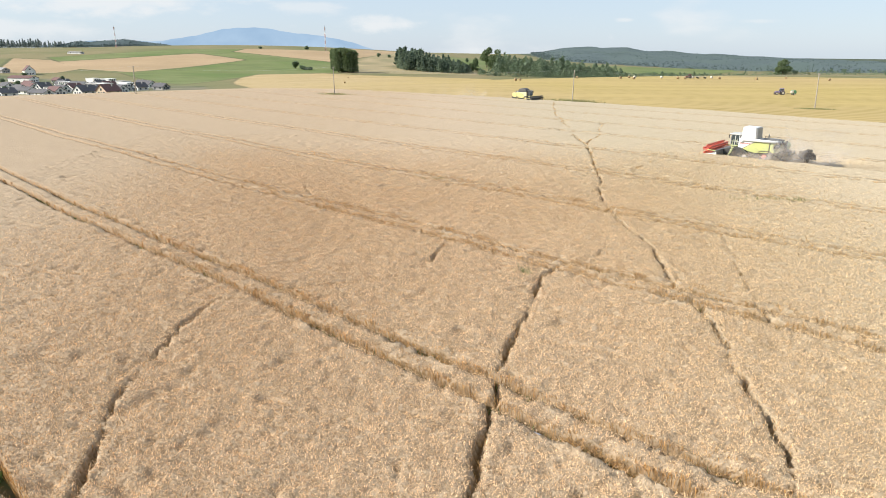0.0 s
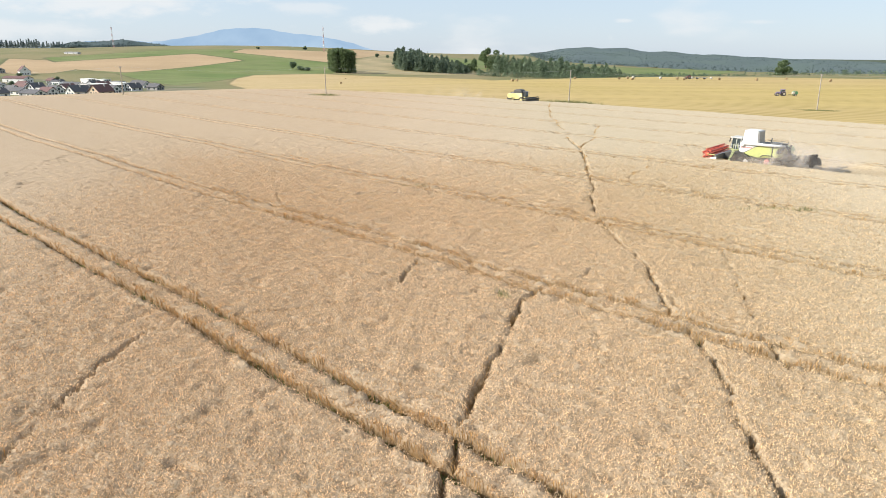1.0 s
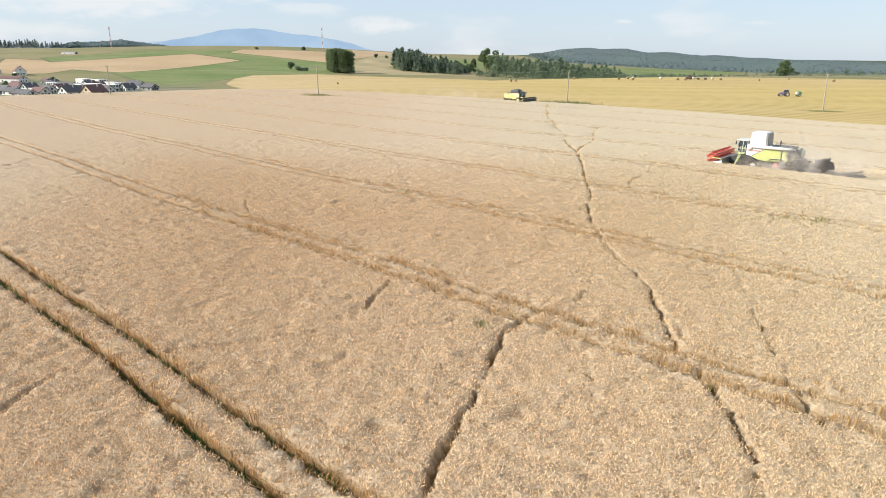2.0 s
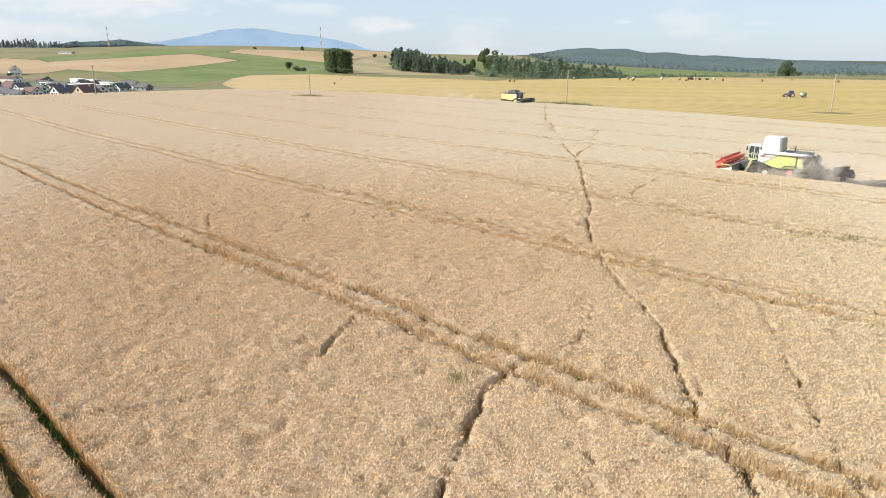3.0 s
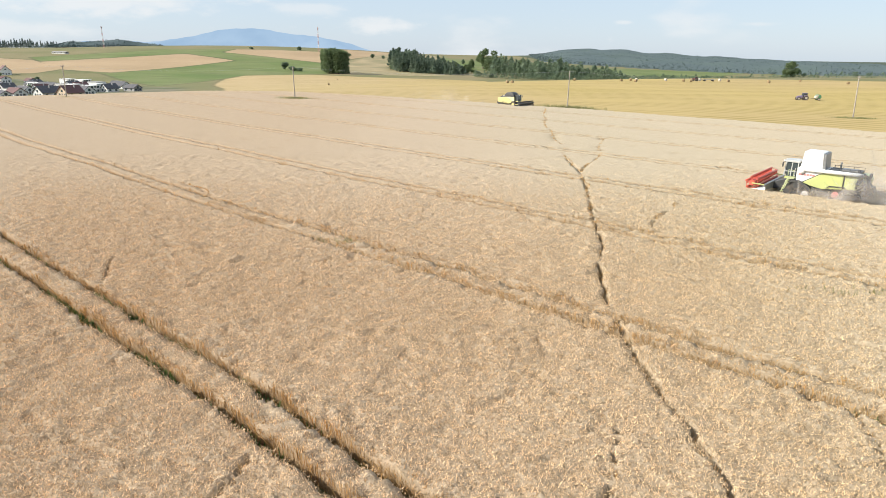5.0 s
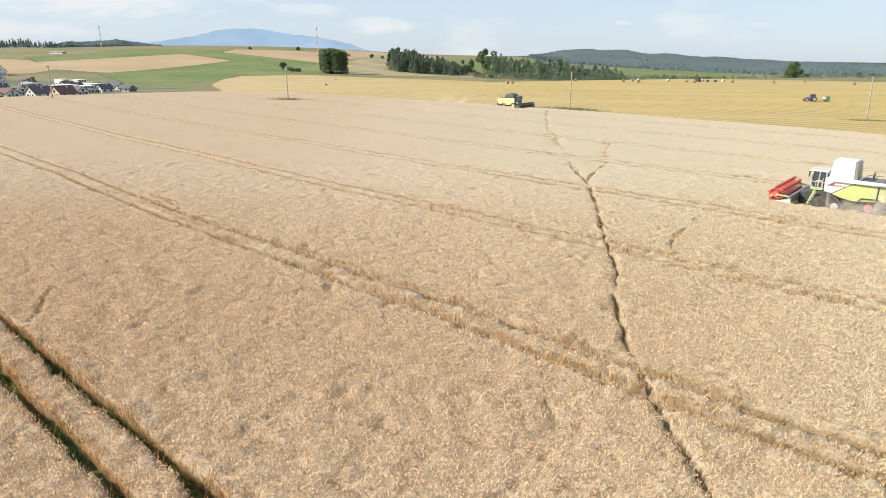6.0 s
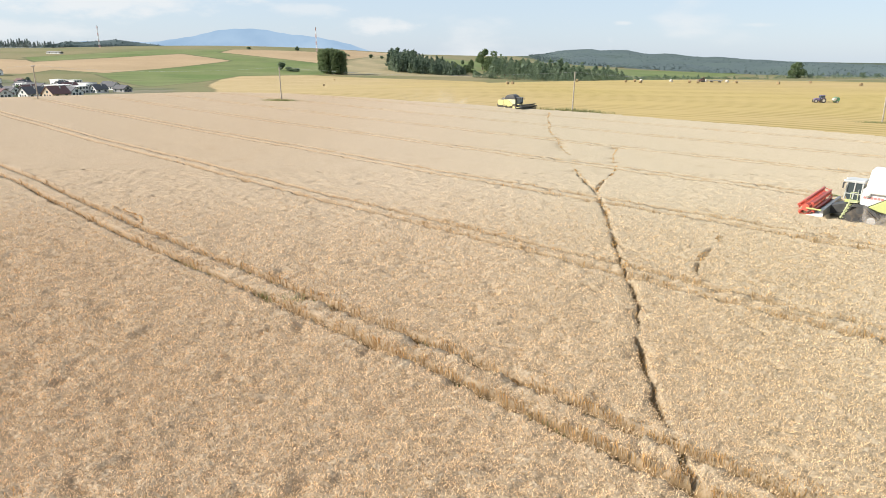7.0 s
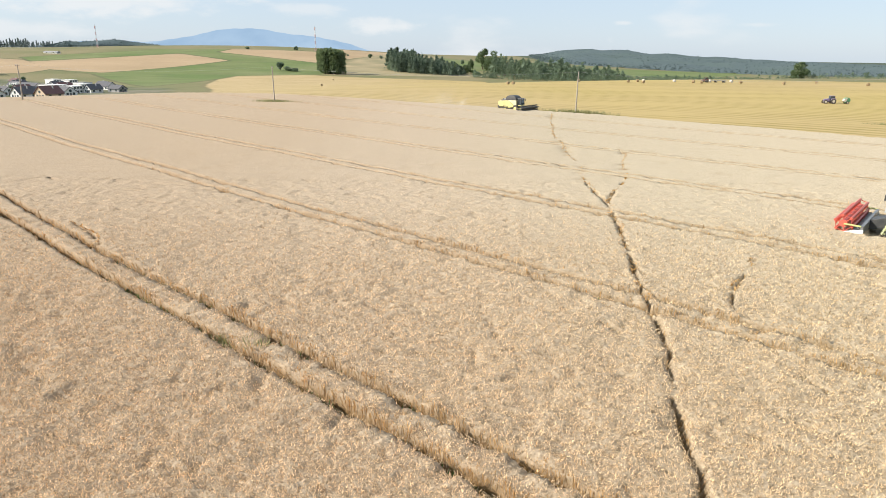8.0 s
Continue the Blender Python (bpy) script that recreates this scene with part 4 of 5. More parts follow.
def forest(name, label, poly, step, h, spread, seed, slope=40.0):
    """A far forest: a dark rough roof of crowns under single pointed and rounded treetops, lower towards its rim."""
    r = np.random.default_rng(seed)
    xs, ys = [p[0] for p in poly], [p[1] for p in poly]
    gx, gy = np.meshgrid(np.arange(min(xs), max(xs), 2 * step), np.arange(min(ys), max(ys), 2 * step))
    depth = within(gx, gy, poly)
    top = 0.97 * h * (0.58 + 0.7 * patchy(gx, gy, 70.0, seed)) * smooth_step(-2 * step, slope, depth)
    z = land(gx, gy) + top - 1.0
    n = gx.shape[1]
    i, j = np.meshgrid(np.arange(n - 1), np.arange(gx.shape[0] - 1))
    quads = np.stack([j * n + i, j * n + i + 1, (j + 1) * n + i + 1, (j + 1) * n + i], -1).reshape(-1, 4)
    quads = quads[(depth > -step).ravel()[quads].all(1)]
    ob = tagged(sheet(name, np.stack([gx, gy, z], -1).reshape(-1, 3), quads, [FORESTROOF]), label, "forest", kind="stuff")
    gx, gy = np.meshgrid(np.arange(min(xs), max(xs), step), np.arange(min(ys), max(ys), step))
    x, y = (gx + r.normal(0, step * 0.4, gx.shape)).ravel(), (gy + r.normal(0, step * 0.4, gx.shape)).ravel()
    depth = within(x, y, poly)
    ok = depth > 0
    x, y, depth = x[ok], y[ok], depth[ok]
    m = len(x)
    hh = h * (0.58 + 0.7 * patchy(x, y, 70.0, seed) + spread * r.normal(size=m)) * (0.35 + 0.65 * smooth_step(0, slope, depth))
    w = hh * (0.22 + 0.16 * r.random(m))
    z = land(x, y)
    a = r.random(m) * 6.283
    blunt = np.where(r.random(m) < 0.65, 0.62, 0.15)
    tris = []
    for k in range(4):                                   # four sides of a crown, each of two facets
        a0, a1 = a + k * 1.571, a + (k + 1) * 1.571
        p0 = np.stack([x + np.cos(a0) * w, y + np.sin(a0) * w, z + 0.25 * hh], -1)
        p1 = np.stack([x + np.cos(a1) * w, y + np.sin(a1) * w, z + 0.32 * hh], -1)
        q = np.stack([x + np.cos(a0 + 0.8) * w * blunt, y + np.sin(a0 + 0.8) * w * blunt, z + hh * (1 - 0.2 * blunt)], -1)
        tris.append(np.stack([p0, p1, q], 1))
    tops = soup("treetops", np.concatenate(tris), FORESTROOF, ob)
    tagged(tops, "dark pointed and rounded treetops", kind="stuff")
    return ob


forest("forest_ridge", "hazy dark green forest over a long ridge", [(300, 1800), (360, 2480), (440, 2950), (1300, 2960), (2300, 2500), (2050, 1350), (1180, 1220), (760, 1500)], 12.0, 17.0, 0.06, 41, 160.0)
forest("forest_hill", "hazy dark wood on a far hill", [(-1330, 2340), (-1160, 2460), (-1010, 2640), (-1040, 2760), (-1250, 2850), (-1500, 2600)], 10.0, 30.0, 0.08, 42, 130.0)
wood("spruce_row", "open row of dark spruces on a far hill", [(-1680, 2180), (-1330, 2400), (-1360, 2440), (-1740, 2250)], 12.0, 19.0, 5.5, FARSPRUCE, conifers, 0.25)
wood("conifer_wood", "dark green conifer wood on a slope", [(-60, 1020), (-42, 975), (38, 935), (56, 960), (28, 1060), (-52, 1110)], 6.0, 15, 4.6, CONIFER, conifers, 0.22, (1.45, 0.65))
wood("mixed_wood", "dark mixed wood in a hollow behind the fields", [(90, 1000), (150, 915), (262, 900), (275, 940), (215, 1060), (110, 1080)], 8.5, 16, 7.2, NEARWOOD, clumps, 0.34, (1.15, 0.6))
wood("valley_wood", "dark tree belt along the valley", [(262, 905), (460, 1000), (640, 1060), (640, 1110), (420, 1080), (280, 980)], 9, 5.5, 5.6, NEARWOOD, clumps, 0.3)
wood("hedge_row", "dark scrub along the foot of a meadow", [(60, 915), (110, 880), (250, 850), (250, 862), (112, 895), (66, 930)], 5, 6, 4.6, NEARWOOD, clumps, 0.35)
wood("horizon_hedge", "green scrub along the far edge of the stubble", [(300, 640), (420, 600), (640, 540), (640, 556), (420, 616), (300, 656)], 5, 3.4, 4.2, NEARWOOD, clumps, 0.35)

for dx, dy, h, w in ((-9, 0, 32, 17), (-3, 4, 33, 17), (4, -2, 33, 17), (10, 2, 31, 16), (-19, 30, 30, 12)):
    tree(rng, -123 + dx, 905 + dy, h, w, "tall dense green poplar standing among fields", "poplars in the fields", "column", name="poplar_tree")
tree(rng, 340, 636, 16, 15, "broad green tree past the far stubble edge")
for x, y, h, w in ((90, 1125, 33, 22), (107, 1104, 32, 20), (98, 1085, 24, 20), (42, 1008, 16, 12), (56, 990, 15, 11), (64, 1010, 13, 11), (72, 1150, 14, 10), (140, 1010, 24, 17), (160, 985, 20, 15)):
    tree(rng, x, y, h, w, "dark green broadleaf tree beside a wood", "trees beside the wood", material=BROADLEAF)
for x, y, h, w in ((-198, 938, 12, 12), (-186, 930, 6.5, 14), (-175, 928, 5, 12), (-104, 1226, 8, 9), (-84, 1227, 6, 8), (-66, 1150, 6, 9), (-255, 1320, 8, 12), (-340, 1290, 5, 9), (-146, 1240, 4, 7), (-55, 1010, 7, 8), (70, 940, 7, 9), (84, 905, 6, 8),
                   (34, 1170, 6, 8), (45, 1190, 7, 8), (28, 1230, 7, 9), (62, 1240, 9, 9), (20, 1260, 7, 9)):
    tree(rng, x, y, h, w, "dark green bush in open fields", "field bushes", "bush", NEARWOOD, "bush", "bush")
for x, y, h, w in ((-222, 540, 3, 5), (-236, 470, 5, 8), (-262, 505, 6, 8), (-285, 500, 6, 9), (-310, 548, 7, 9), (-340, 520, 6, 9), (-380, 600, 7, 10), (-330, 560, 5, 8), (-352, 610, 6, 9), (-420, 640, 7, 10), (-270, 580, 5, 8), (-232, 545, 4, 7), (-390, 690, 7, 10), (-460, 740, 7, 10)):
    tree(rng, x, y, 0.7 * h, 0.6 * w, "garden bush between village houses", "garden bushes", "bush", NEARWOOD, "bush", "bush")


# ---- village ----
def house(x, y, turn, wide, long, wall_h, roof_h, wall, roof, label, flat=False, chimney=True):
    """A house: walls, roof, windows with panes, a door, a chimney. Its gable looks along local -y."""
    ob = thing("house", Matrix.Translation((x, y, land1(x, y) - 0.3)) @ Matrix.Rotation(radians(turn), 4, 'Z'), label, "house", "village houses")
    wide, long, wall_h, roof_h = 0.84 * wide, 0.76 * long, 0.88 * wall_h, 0.84 * roof_h
    w, l, h = wide / 2, long / 2, wall_h + 0.3
    bm = fresh()
    if flat:
        box(bm, -w, w, -l, l, 0, h)
        part("wall", bm, wall, ob)
        bm = fresh()
        box(bm, -w - 0.25, w + 0.25, -l - 0.25, l + 0.25, h, h + 0.35)
        part("roof", bm, roof, ob, "flat parapet roof")
    else:
        a = [(-w, 0), (w, 0), (w, h), (0, h + roof_h), (-w, h)]
        prism(bm, a, -l, l)
        part("wall", bm, wall, ob)
        bm = fresh()
        e = 0.5
        slope = roof_h / w
        prism(bm, [(-w - e, h - e * slope + 0.05), (0, h + roof_h + 0.05), (w + e, h - e * slope + 0.05), (w + e, h - e * slope + 0.3), (0, h + roof_h + 0.35), (-w - e, h - e * slope + 0.3)], -l - 0.5, l + 0.5)
        part("roof", bm, roof, ob)
        if chimney:
            bm = fresh()
            box(bm, w * 0.3, w * 0.3 + 0.6, l * 0.2, l * 0.2 + 0.6, h + roof_h * 0.4, h + roof_h + 0.7)
            part("chimney", bm, GREYWALL, ob)
    def window(cx, cy, cz, sx, sz, side):
        bm = fresh()
        if side == "y":
            box(bm, cx - sx / 2, cx + sx / 2, cy - 0.04, cy + 0.04, cz - sz / 2, cz + sz / 2)
        else:
            box(bm, cx - 0.04, cx + 0.04, cy - sx / 2, cy + sx / 2, cz - sz / 2, cz + sz / 2)
        part("window", bm, GLASS, ob)
    for k in (-0.5, 0.5):
        window(k * w, -l, 1.7, 1.5, 1.4, "y")
        for s in (-1, 1):
            window(s * w, k * l, 1.7, 1.6, 1.3, "x")
    if flat and wall_h > 4:
        for k in (-0.55, 0, 0.55):
            window(k * w, -l, 4.4, 1.6, 1.5, "y")
    elif not flat:
        window(0, -l, wall_h + roof_h * 0.32, 1.7, 1.5, "y")
    bm = fresh()
    box(bm, -0.5, 0.5, -l - 0.05, -l + 0.05, 0.3, 2.4)
    part("door", bm, DARKROOF, ob)
    return ob


RED_L = "white-walled village house with a red tiled gable roof"
DARK_L = "white-walled village house with a dark gable roof"
FLAT_L = "modern white flat-roofed village house"
house(-212, 428, -24, 11, 15, 3.0, 4.6, CREAM, REDROOF, "cream village house with a dark red gable roof")
house(-234, 440, -26, 11, 14, 3.0, 4.4, PLASTER, DARKROOF, DARK_L)
house(-262, 435, 62, 10, 15, 2.8, 2.2, GREYWALL, DARKROOF, "low grey village house with a shallow dark roof")
house(-300, 505, -22, 10, 13, 3.4, 4.6, PLASTER, DARKROOF, DARK_L)
house(-268, 462, 64, 9, 12, 5.6, 0, PLASTER, DARKROOF, FLAT_L, True)
house(-299, 553, 66, 11, 24, 3.2, 3.4, PLASTER, DARKROOF, "long white village house with a dark gable roof")
house(-266, 529, 66, 10, 15, 5.6, 0, PLASTER, PLASTER, FLAT_L, True)
house(-246, 527, 60, 9, 12, 6.0, 0, PLASTER, PLASTER, FLAT_L, True)
house(-226, 504, -30, 9, 12, 3.0, 3.6, PLASTER, DARKROOF, DARK_L)
house(-211, 507, 62, 8, 15, 2.8, 2.6, GREYWALL, DARKROOF, "low grey village house with a shallow dark roof")
house(-331, 639, 64, 10, 15, 5.8, 0, PLASTER, PLASTER, FLAT_L, True)
house(-313, 632, 64, 10, 14, 5.6, 0, PLASTER, PLASTER, FLAT_L, True)
house(-290, 610, 64, 10, 18, 4.4, 0, PLASTER, GREYWALL, FLAT_L, True)
house(-262, 590, 64, 9, 15, 3.0, 3.2, PLASTER, DARKROOF, DARK_L)
house(-334, 590, 62, 10, 14, 3.2, 3.0, PLASTER, DARKROOF, DARK_L)
house(-282, 545, 62, 9, 11, 5.4, 0, PLASTER, GREYWALL, FLAT_L, True)
house(-413, 662, 74, 13, 36, 4.4, 2.4, PLASTER, REDROOF, "long farm building with a red shallow roof")
house(-476, 775, 40, 13, 20, 5.0, 6.5, PLASTER, REDROOF, RED_L)
house(-519, 792, 70, 12, 20, 4.0, 2.6, GREYWALL, GREYWALL, "grey farm shed with a shallow roof")
house(-300, 450, 66, 10, 18, 2.8, 2.6, GREYWALL, REDROOF, "low village house with a dark red roof")
house(-292, 472, 66, 10, 15, 3.0, 2.6, PLASTER, DARKROOF, DARK_L)
house(-252, 425, 60, 9, 14, 2.8, 2.4, PLASTER, DARKROOF, DARK_L)
house(-325, 530, 60, 9, 13, 3.0, 3.2, PLASTER, REDROOF, RED_L)
house(-356, 548, 60, 10, 14, 3.0, 3.0, PLASTER, DARKROOF, DARK_L)
house(-375, 655, 60, 9, 12, 3.0, 2.6, GREYWALL, REDROOF, RED_L)
house(-600, 1110, 76, 9, 34, 2.2, 1.4, PLASTER, GREYWALL, "far white farm building on a hill")
house(140, 1230, 30, 11, 18, 3.5, 4.5, CREAM, REDROOF, "far cream house with a red roof behind trees")


for i, (x, y) in enumerate(((-222, 462), (-248, 478), (-238, 500), (-285, 520), (-312, 495), (-338, 500), (-318, 570), (-352, 572), (-300, 590), (-366, 520), (-390, 560), (-280, 565), (-245, 562), (-345, 612), (-402, 590), (-258, 448), (-284, 436), (-276, 486), (-318, 470), (-345, 478), (-330, 448), (-362, 498))):
    flat = i % 4 == 2
    house(x, y, (62, -26, 66, -20, 58)[i % 5], 10, 14, 5.4 if flat else 3.0, 0 if flat else 3.4, PLASTER, (DARKROOF, DARKROOF, PLASTER, REDROOF)[i % 4] if not flat else PLASTER,
          FLAT_L if flat else (RED_L if i % 4 == 3 else DARK_L), flat)


def car(x, y, turn, paint, label):
    ob = thing("car", Matrix.Translation((x, y, land1(x, y))) @ Matrix.Rotation(radians(turn), 4, 'Z'), label, "car", "parked cars")
    bm = fresh()
    prism(bm, [(-2.1, 0.35), (2.1, 0.35), (2.15, 0.75), (1.2, 0.9), (0.6, 1.45), (-1.2, 1.45), (-2.0, 0.95)], -0.85, 0.85, 0.06)
    part("body", bm, paint, ob)
    for wx in (-1.3, 1.3):
        for wy in (-0.8, 0.8):
            bm = fresh()
            rod(bm, (wx, wy - 0.1, 0.33), (wx, wy + 0.1, 0.33), 0.33, 12)
            part("wheel", bm, RUBBER, ob)
    return ob


for i, (x, y) in enumerate(((-250, 512), (-232, 515), (-216, 517), (-276, 512), (-420, 625), (-392, 640))):
    car(x, y, 20 + 33 * i, (WHITEPAINT, GREYSTEEL, DARKSTEEL)[i % 3], ("white", "grey", "black")[i % 3] + " car parked between village houses")


# ---- masts ----
def mast(x, y, h):
    """A lattice mast in red and white bands with aerials at its head."""
    ob = thing("lattice_mast", Matrix.Translation((x, y, land1(x, y))), "red and white banded lattice radio mast on a hilltop", "mast", "masts")
    n = 7
    for k in range(n):
        z0, z1 = h * k / n, h * (k + 1) / n
        r0, r1 = 1.5 - 1.0 * k / n, 1.5 - 1.0 * (k + 1) / n
        bm = fresh()
        for i in range(4):
            a0, a1 = i * math.pi / 2 + 0.4, (i + 1) * math.pi / 2 + 0.4
            p0, p1 = (math.cos(a0) * r0, math.sin(a0) * r0, z0), (math.cos(a0) * r1, math.sin(a0) * r1, z1)
            q0, q1 = (math.cos(a1) * r0, math.sin(a1) * r0, z0), (math.cos(a1) * r1, math.sin(a1) * r1, z1)
            rod(bm, p0, p1, 0.15, 5)
            rod(bm, p0, q1, 0.08, 4)
            rod(bm, q0, p1, 0.08, 4)
            rod(bm, p1, q1, 0.08, 4)
        part("mast_section", bm, MASTRED if k % 2 == 0 else MASTWHITE, ob)
    for i in range(3):
        a = i * 2.1
        bm = fresh()
        box(bm, math.cos(a) * 1.2 - 0.3, math.cos(a) * 1.2 + 0.3, math.sin(a) * 1.2 - 0.3, math.sin(a) * 1.2 + 0.3, h - 2.6, h + 0.2, 0.08)
        part("aerial", bm, MASTWHITE, ob)
    bm = fresh()
    rod(bm, (0, 0, h), (0, 0, h + 3), 0.12, 6)
    part("spike", bm, GREYSTEEL, ob)
    return ob


mast(-615, 1285, 38)
mast(-216, 1312, 44)


# ---- overhead line ----
POLES = [(-105.6, 235.0, 1.5), (-35.0, 234.6, -0.6), (45.4, 212.5, 0.4), (113.4, 192.8, -2.6)]
POLE_H = 10.2
LINE_TURN = [math.atan2(-4, 140), math.atan2(-11, 150), math.atan2(-21, 148), math.atan2(-20, 68)]
for (x, y, lean), turn in zip(POLES, LINE_TURN):
    ob = thing("power_pole", Matrix.Translation((x, y, land1(x, y))) @ Matrix.Rotation(radians(lean), 4, 'Y'), "weathered grey power pole with a crossarm in the fields", "pole", "power poles")
    bm = fresh()
    rod(bm, (0, 0, -0.5), (0, 0, POLE_H), 0.19, 10, 0.13)
    part("shaft", bm, WOODPOLE, ob)
    bm = fresh()
    c, s = -math.sin(turn), math.cos(turn)
    rod(bm, (-c * 0.9, -s * 0.9, POLE_H - 0.35), (c * 0.9, s * 0.9, POLE_H - 0.35), 0.06, 6)
    part("crossarm", bm, GREYSTEEL, ob)
    for k in (-0.8, 0.0, 0.8):
        bm = fresh()
        rod(bm, (c * k, s * k, POLE_H - 0.35), (c * k, s * k, POLE_H + 0.05), 0.07, 8, 0.04)
        part("insulator", bm, PORCELAIN, ob)


def wire_run(a, b, k):
    """One sagging wire between two poles."""
    cu = bpy.data.curves.new("power_line", 'CURVE')
    cu.dimensions, cu.bevel_depth, cu.bevel_resolution = '3D', 0.0055, 1
    sp = cu.splines.new('POLY')
    n = 18
    sp.points.add(n)
    d = Vector((b[0] - a[0], b[1] - a[1], 0)).normalized()
    o = Vector((-d.y, d.x, 0)) * k
    for i in range(n + 1):
        t = i / n
        p = Vector(a).lerp(Vector(b), t) + o
        sp.points[i].co = (p.x, p.y, p.z - 4 * 1.5 * t * (1 - t), 1)
    cu.materials.append(WIRE)
    return tagged(new("power_line", cu), "thin sagging power line between poles", "cable", "power lines")


tops = [Vector((x, y, land1(x, y) + POLE_H)) for x, y, lean in POLES]
tops = [tops[0] + Vector((-72, 8, -2.0))] + tops + [tops[-1] + Vector((70, -19, 0))]
for a, b in zip(tops, tops[1:]):
    for k in (-0.8, 0.0, 0.8):
        wire_run(a, b, k)


def weeds(x, y, long, wide, h, turn, count, seed, material=WEED):
    """A strip of rank weeds round a pole or in a gap."""
    r = np.random.default_rng(seed)
    u, v = r.normal(0, long / 2.6, count), r.normal(0, wide / 2.6, count)
    c, s = math.cos(turn), math.sin(turn)
    px, py = x + u * c - v * s, y + u * s + v * c
    z = land(px, py)
    a = r.random(count) * 6.28
    hh = h * (0.5 + 0.7 * r.random(count))
    w = 0.05 * h + 0.04
    tri = np.zeros((count, 3, 3))
    tri[:, 0] = np.stack([px - np.cos(a) * w, py - np.sin(a) * w, z], -1)
    tri[:, 1] = np.stack([px + np.cos(a) * w, py + np.sin(a) * w, z], -1)
    tri[:, 2] = np.stack([px + r.normal(0, 0.3 * h, count), py + r.normal(0, 0.3 * h, count), z + hh], -1)
    return tagged(soup("weeds", tri, material), "rank green and brown weeds", "weeds", kind="stuff")


weeds(-106, 235, 6, 2.0, 0.9, 0, 260, 1)
weeds(-35, 234.4, 6.5, 1.8, 1.25, -0.1, 1300, 2)
weeds(45.6, 212.3, 11, 1.8, 1.15, -0.55, 900, 3)
weeds(113.4, 192.6, 6, 1.6, 0.38, -0.3, 800, 4)
weeds(7.2, 46.6, 0.7, 0.5, 0.85, 0, 110, 5)
weeds(-0.4, 81.4, 1.6, 0.4, 0.62, -0.7, 130, 6)
weeds(36.5, 69.9, 6.5, 0.7, 0.95, -0.12, 170, 7)
weeds(39.6, 69.4, 1.4, 0.5, 1.05, 0, 90, 8)
weeds(1.4, 80.4, 1.2, 0.5, 0.9, -0.7, 90, 9)


# ---- harvest machines ----
def wheel(parent, x, y, r, wide, hub, hub_label=""):
    bm = fresh()
    m = Matrix.Translation((x, y, r)) @ Matrix.Rotation(math.pi / 2, 4, 'X')
    bmesh.ops.create_cone(bm, cap_ends=True, segments=28, radius1=r, radius2=r, depth=wide, matrix=m)
    bmesh.ops.bevel(bm, geom=[e for e in bm.edges if abs(e.verts[0].co.y - e.verts[1].co.y) < 1e-5], offset=wide * 0.16, segments=2, affect='EDGES')
    for k in range(20):
        a = k * 2 * math.pi / 20
        for s in (-1, 1):
            rod(bm, (x + math.cos(a) * r, y + s * wide * 0.05, r + math.sin(a) * r), (x + math.cos(a + 0.12) * r * 0.99, y + s * wide * 0.46, r + math.sin(a + 0.12) * r * 0.99), r * 0.035, 4)
    tyre = part("wheel", bm, RUBBER, parent)
    bm = fresh()
    rod(bm, (x, y - wide * 0.52, r), (x, y + wide * 0.52, r), r * 0.52, 20)
    rod(bm, (x, y - wide * 0.58, r), (x, y + wide * 0.58, r), r * 0.2, 12)
    part("rim", bm, hub, tyre, hub_label)
    return tyre


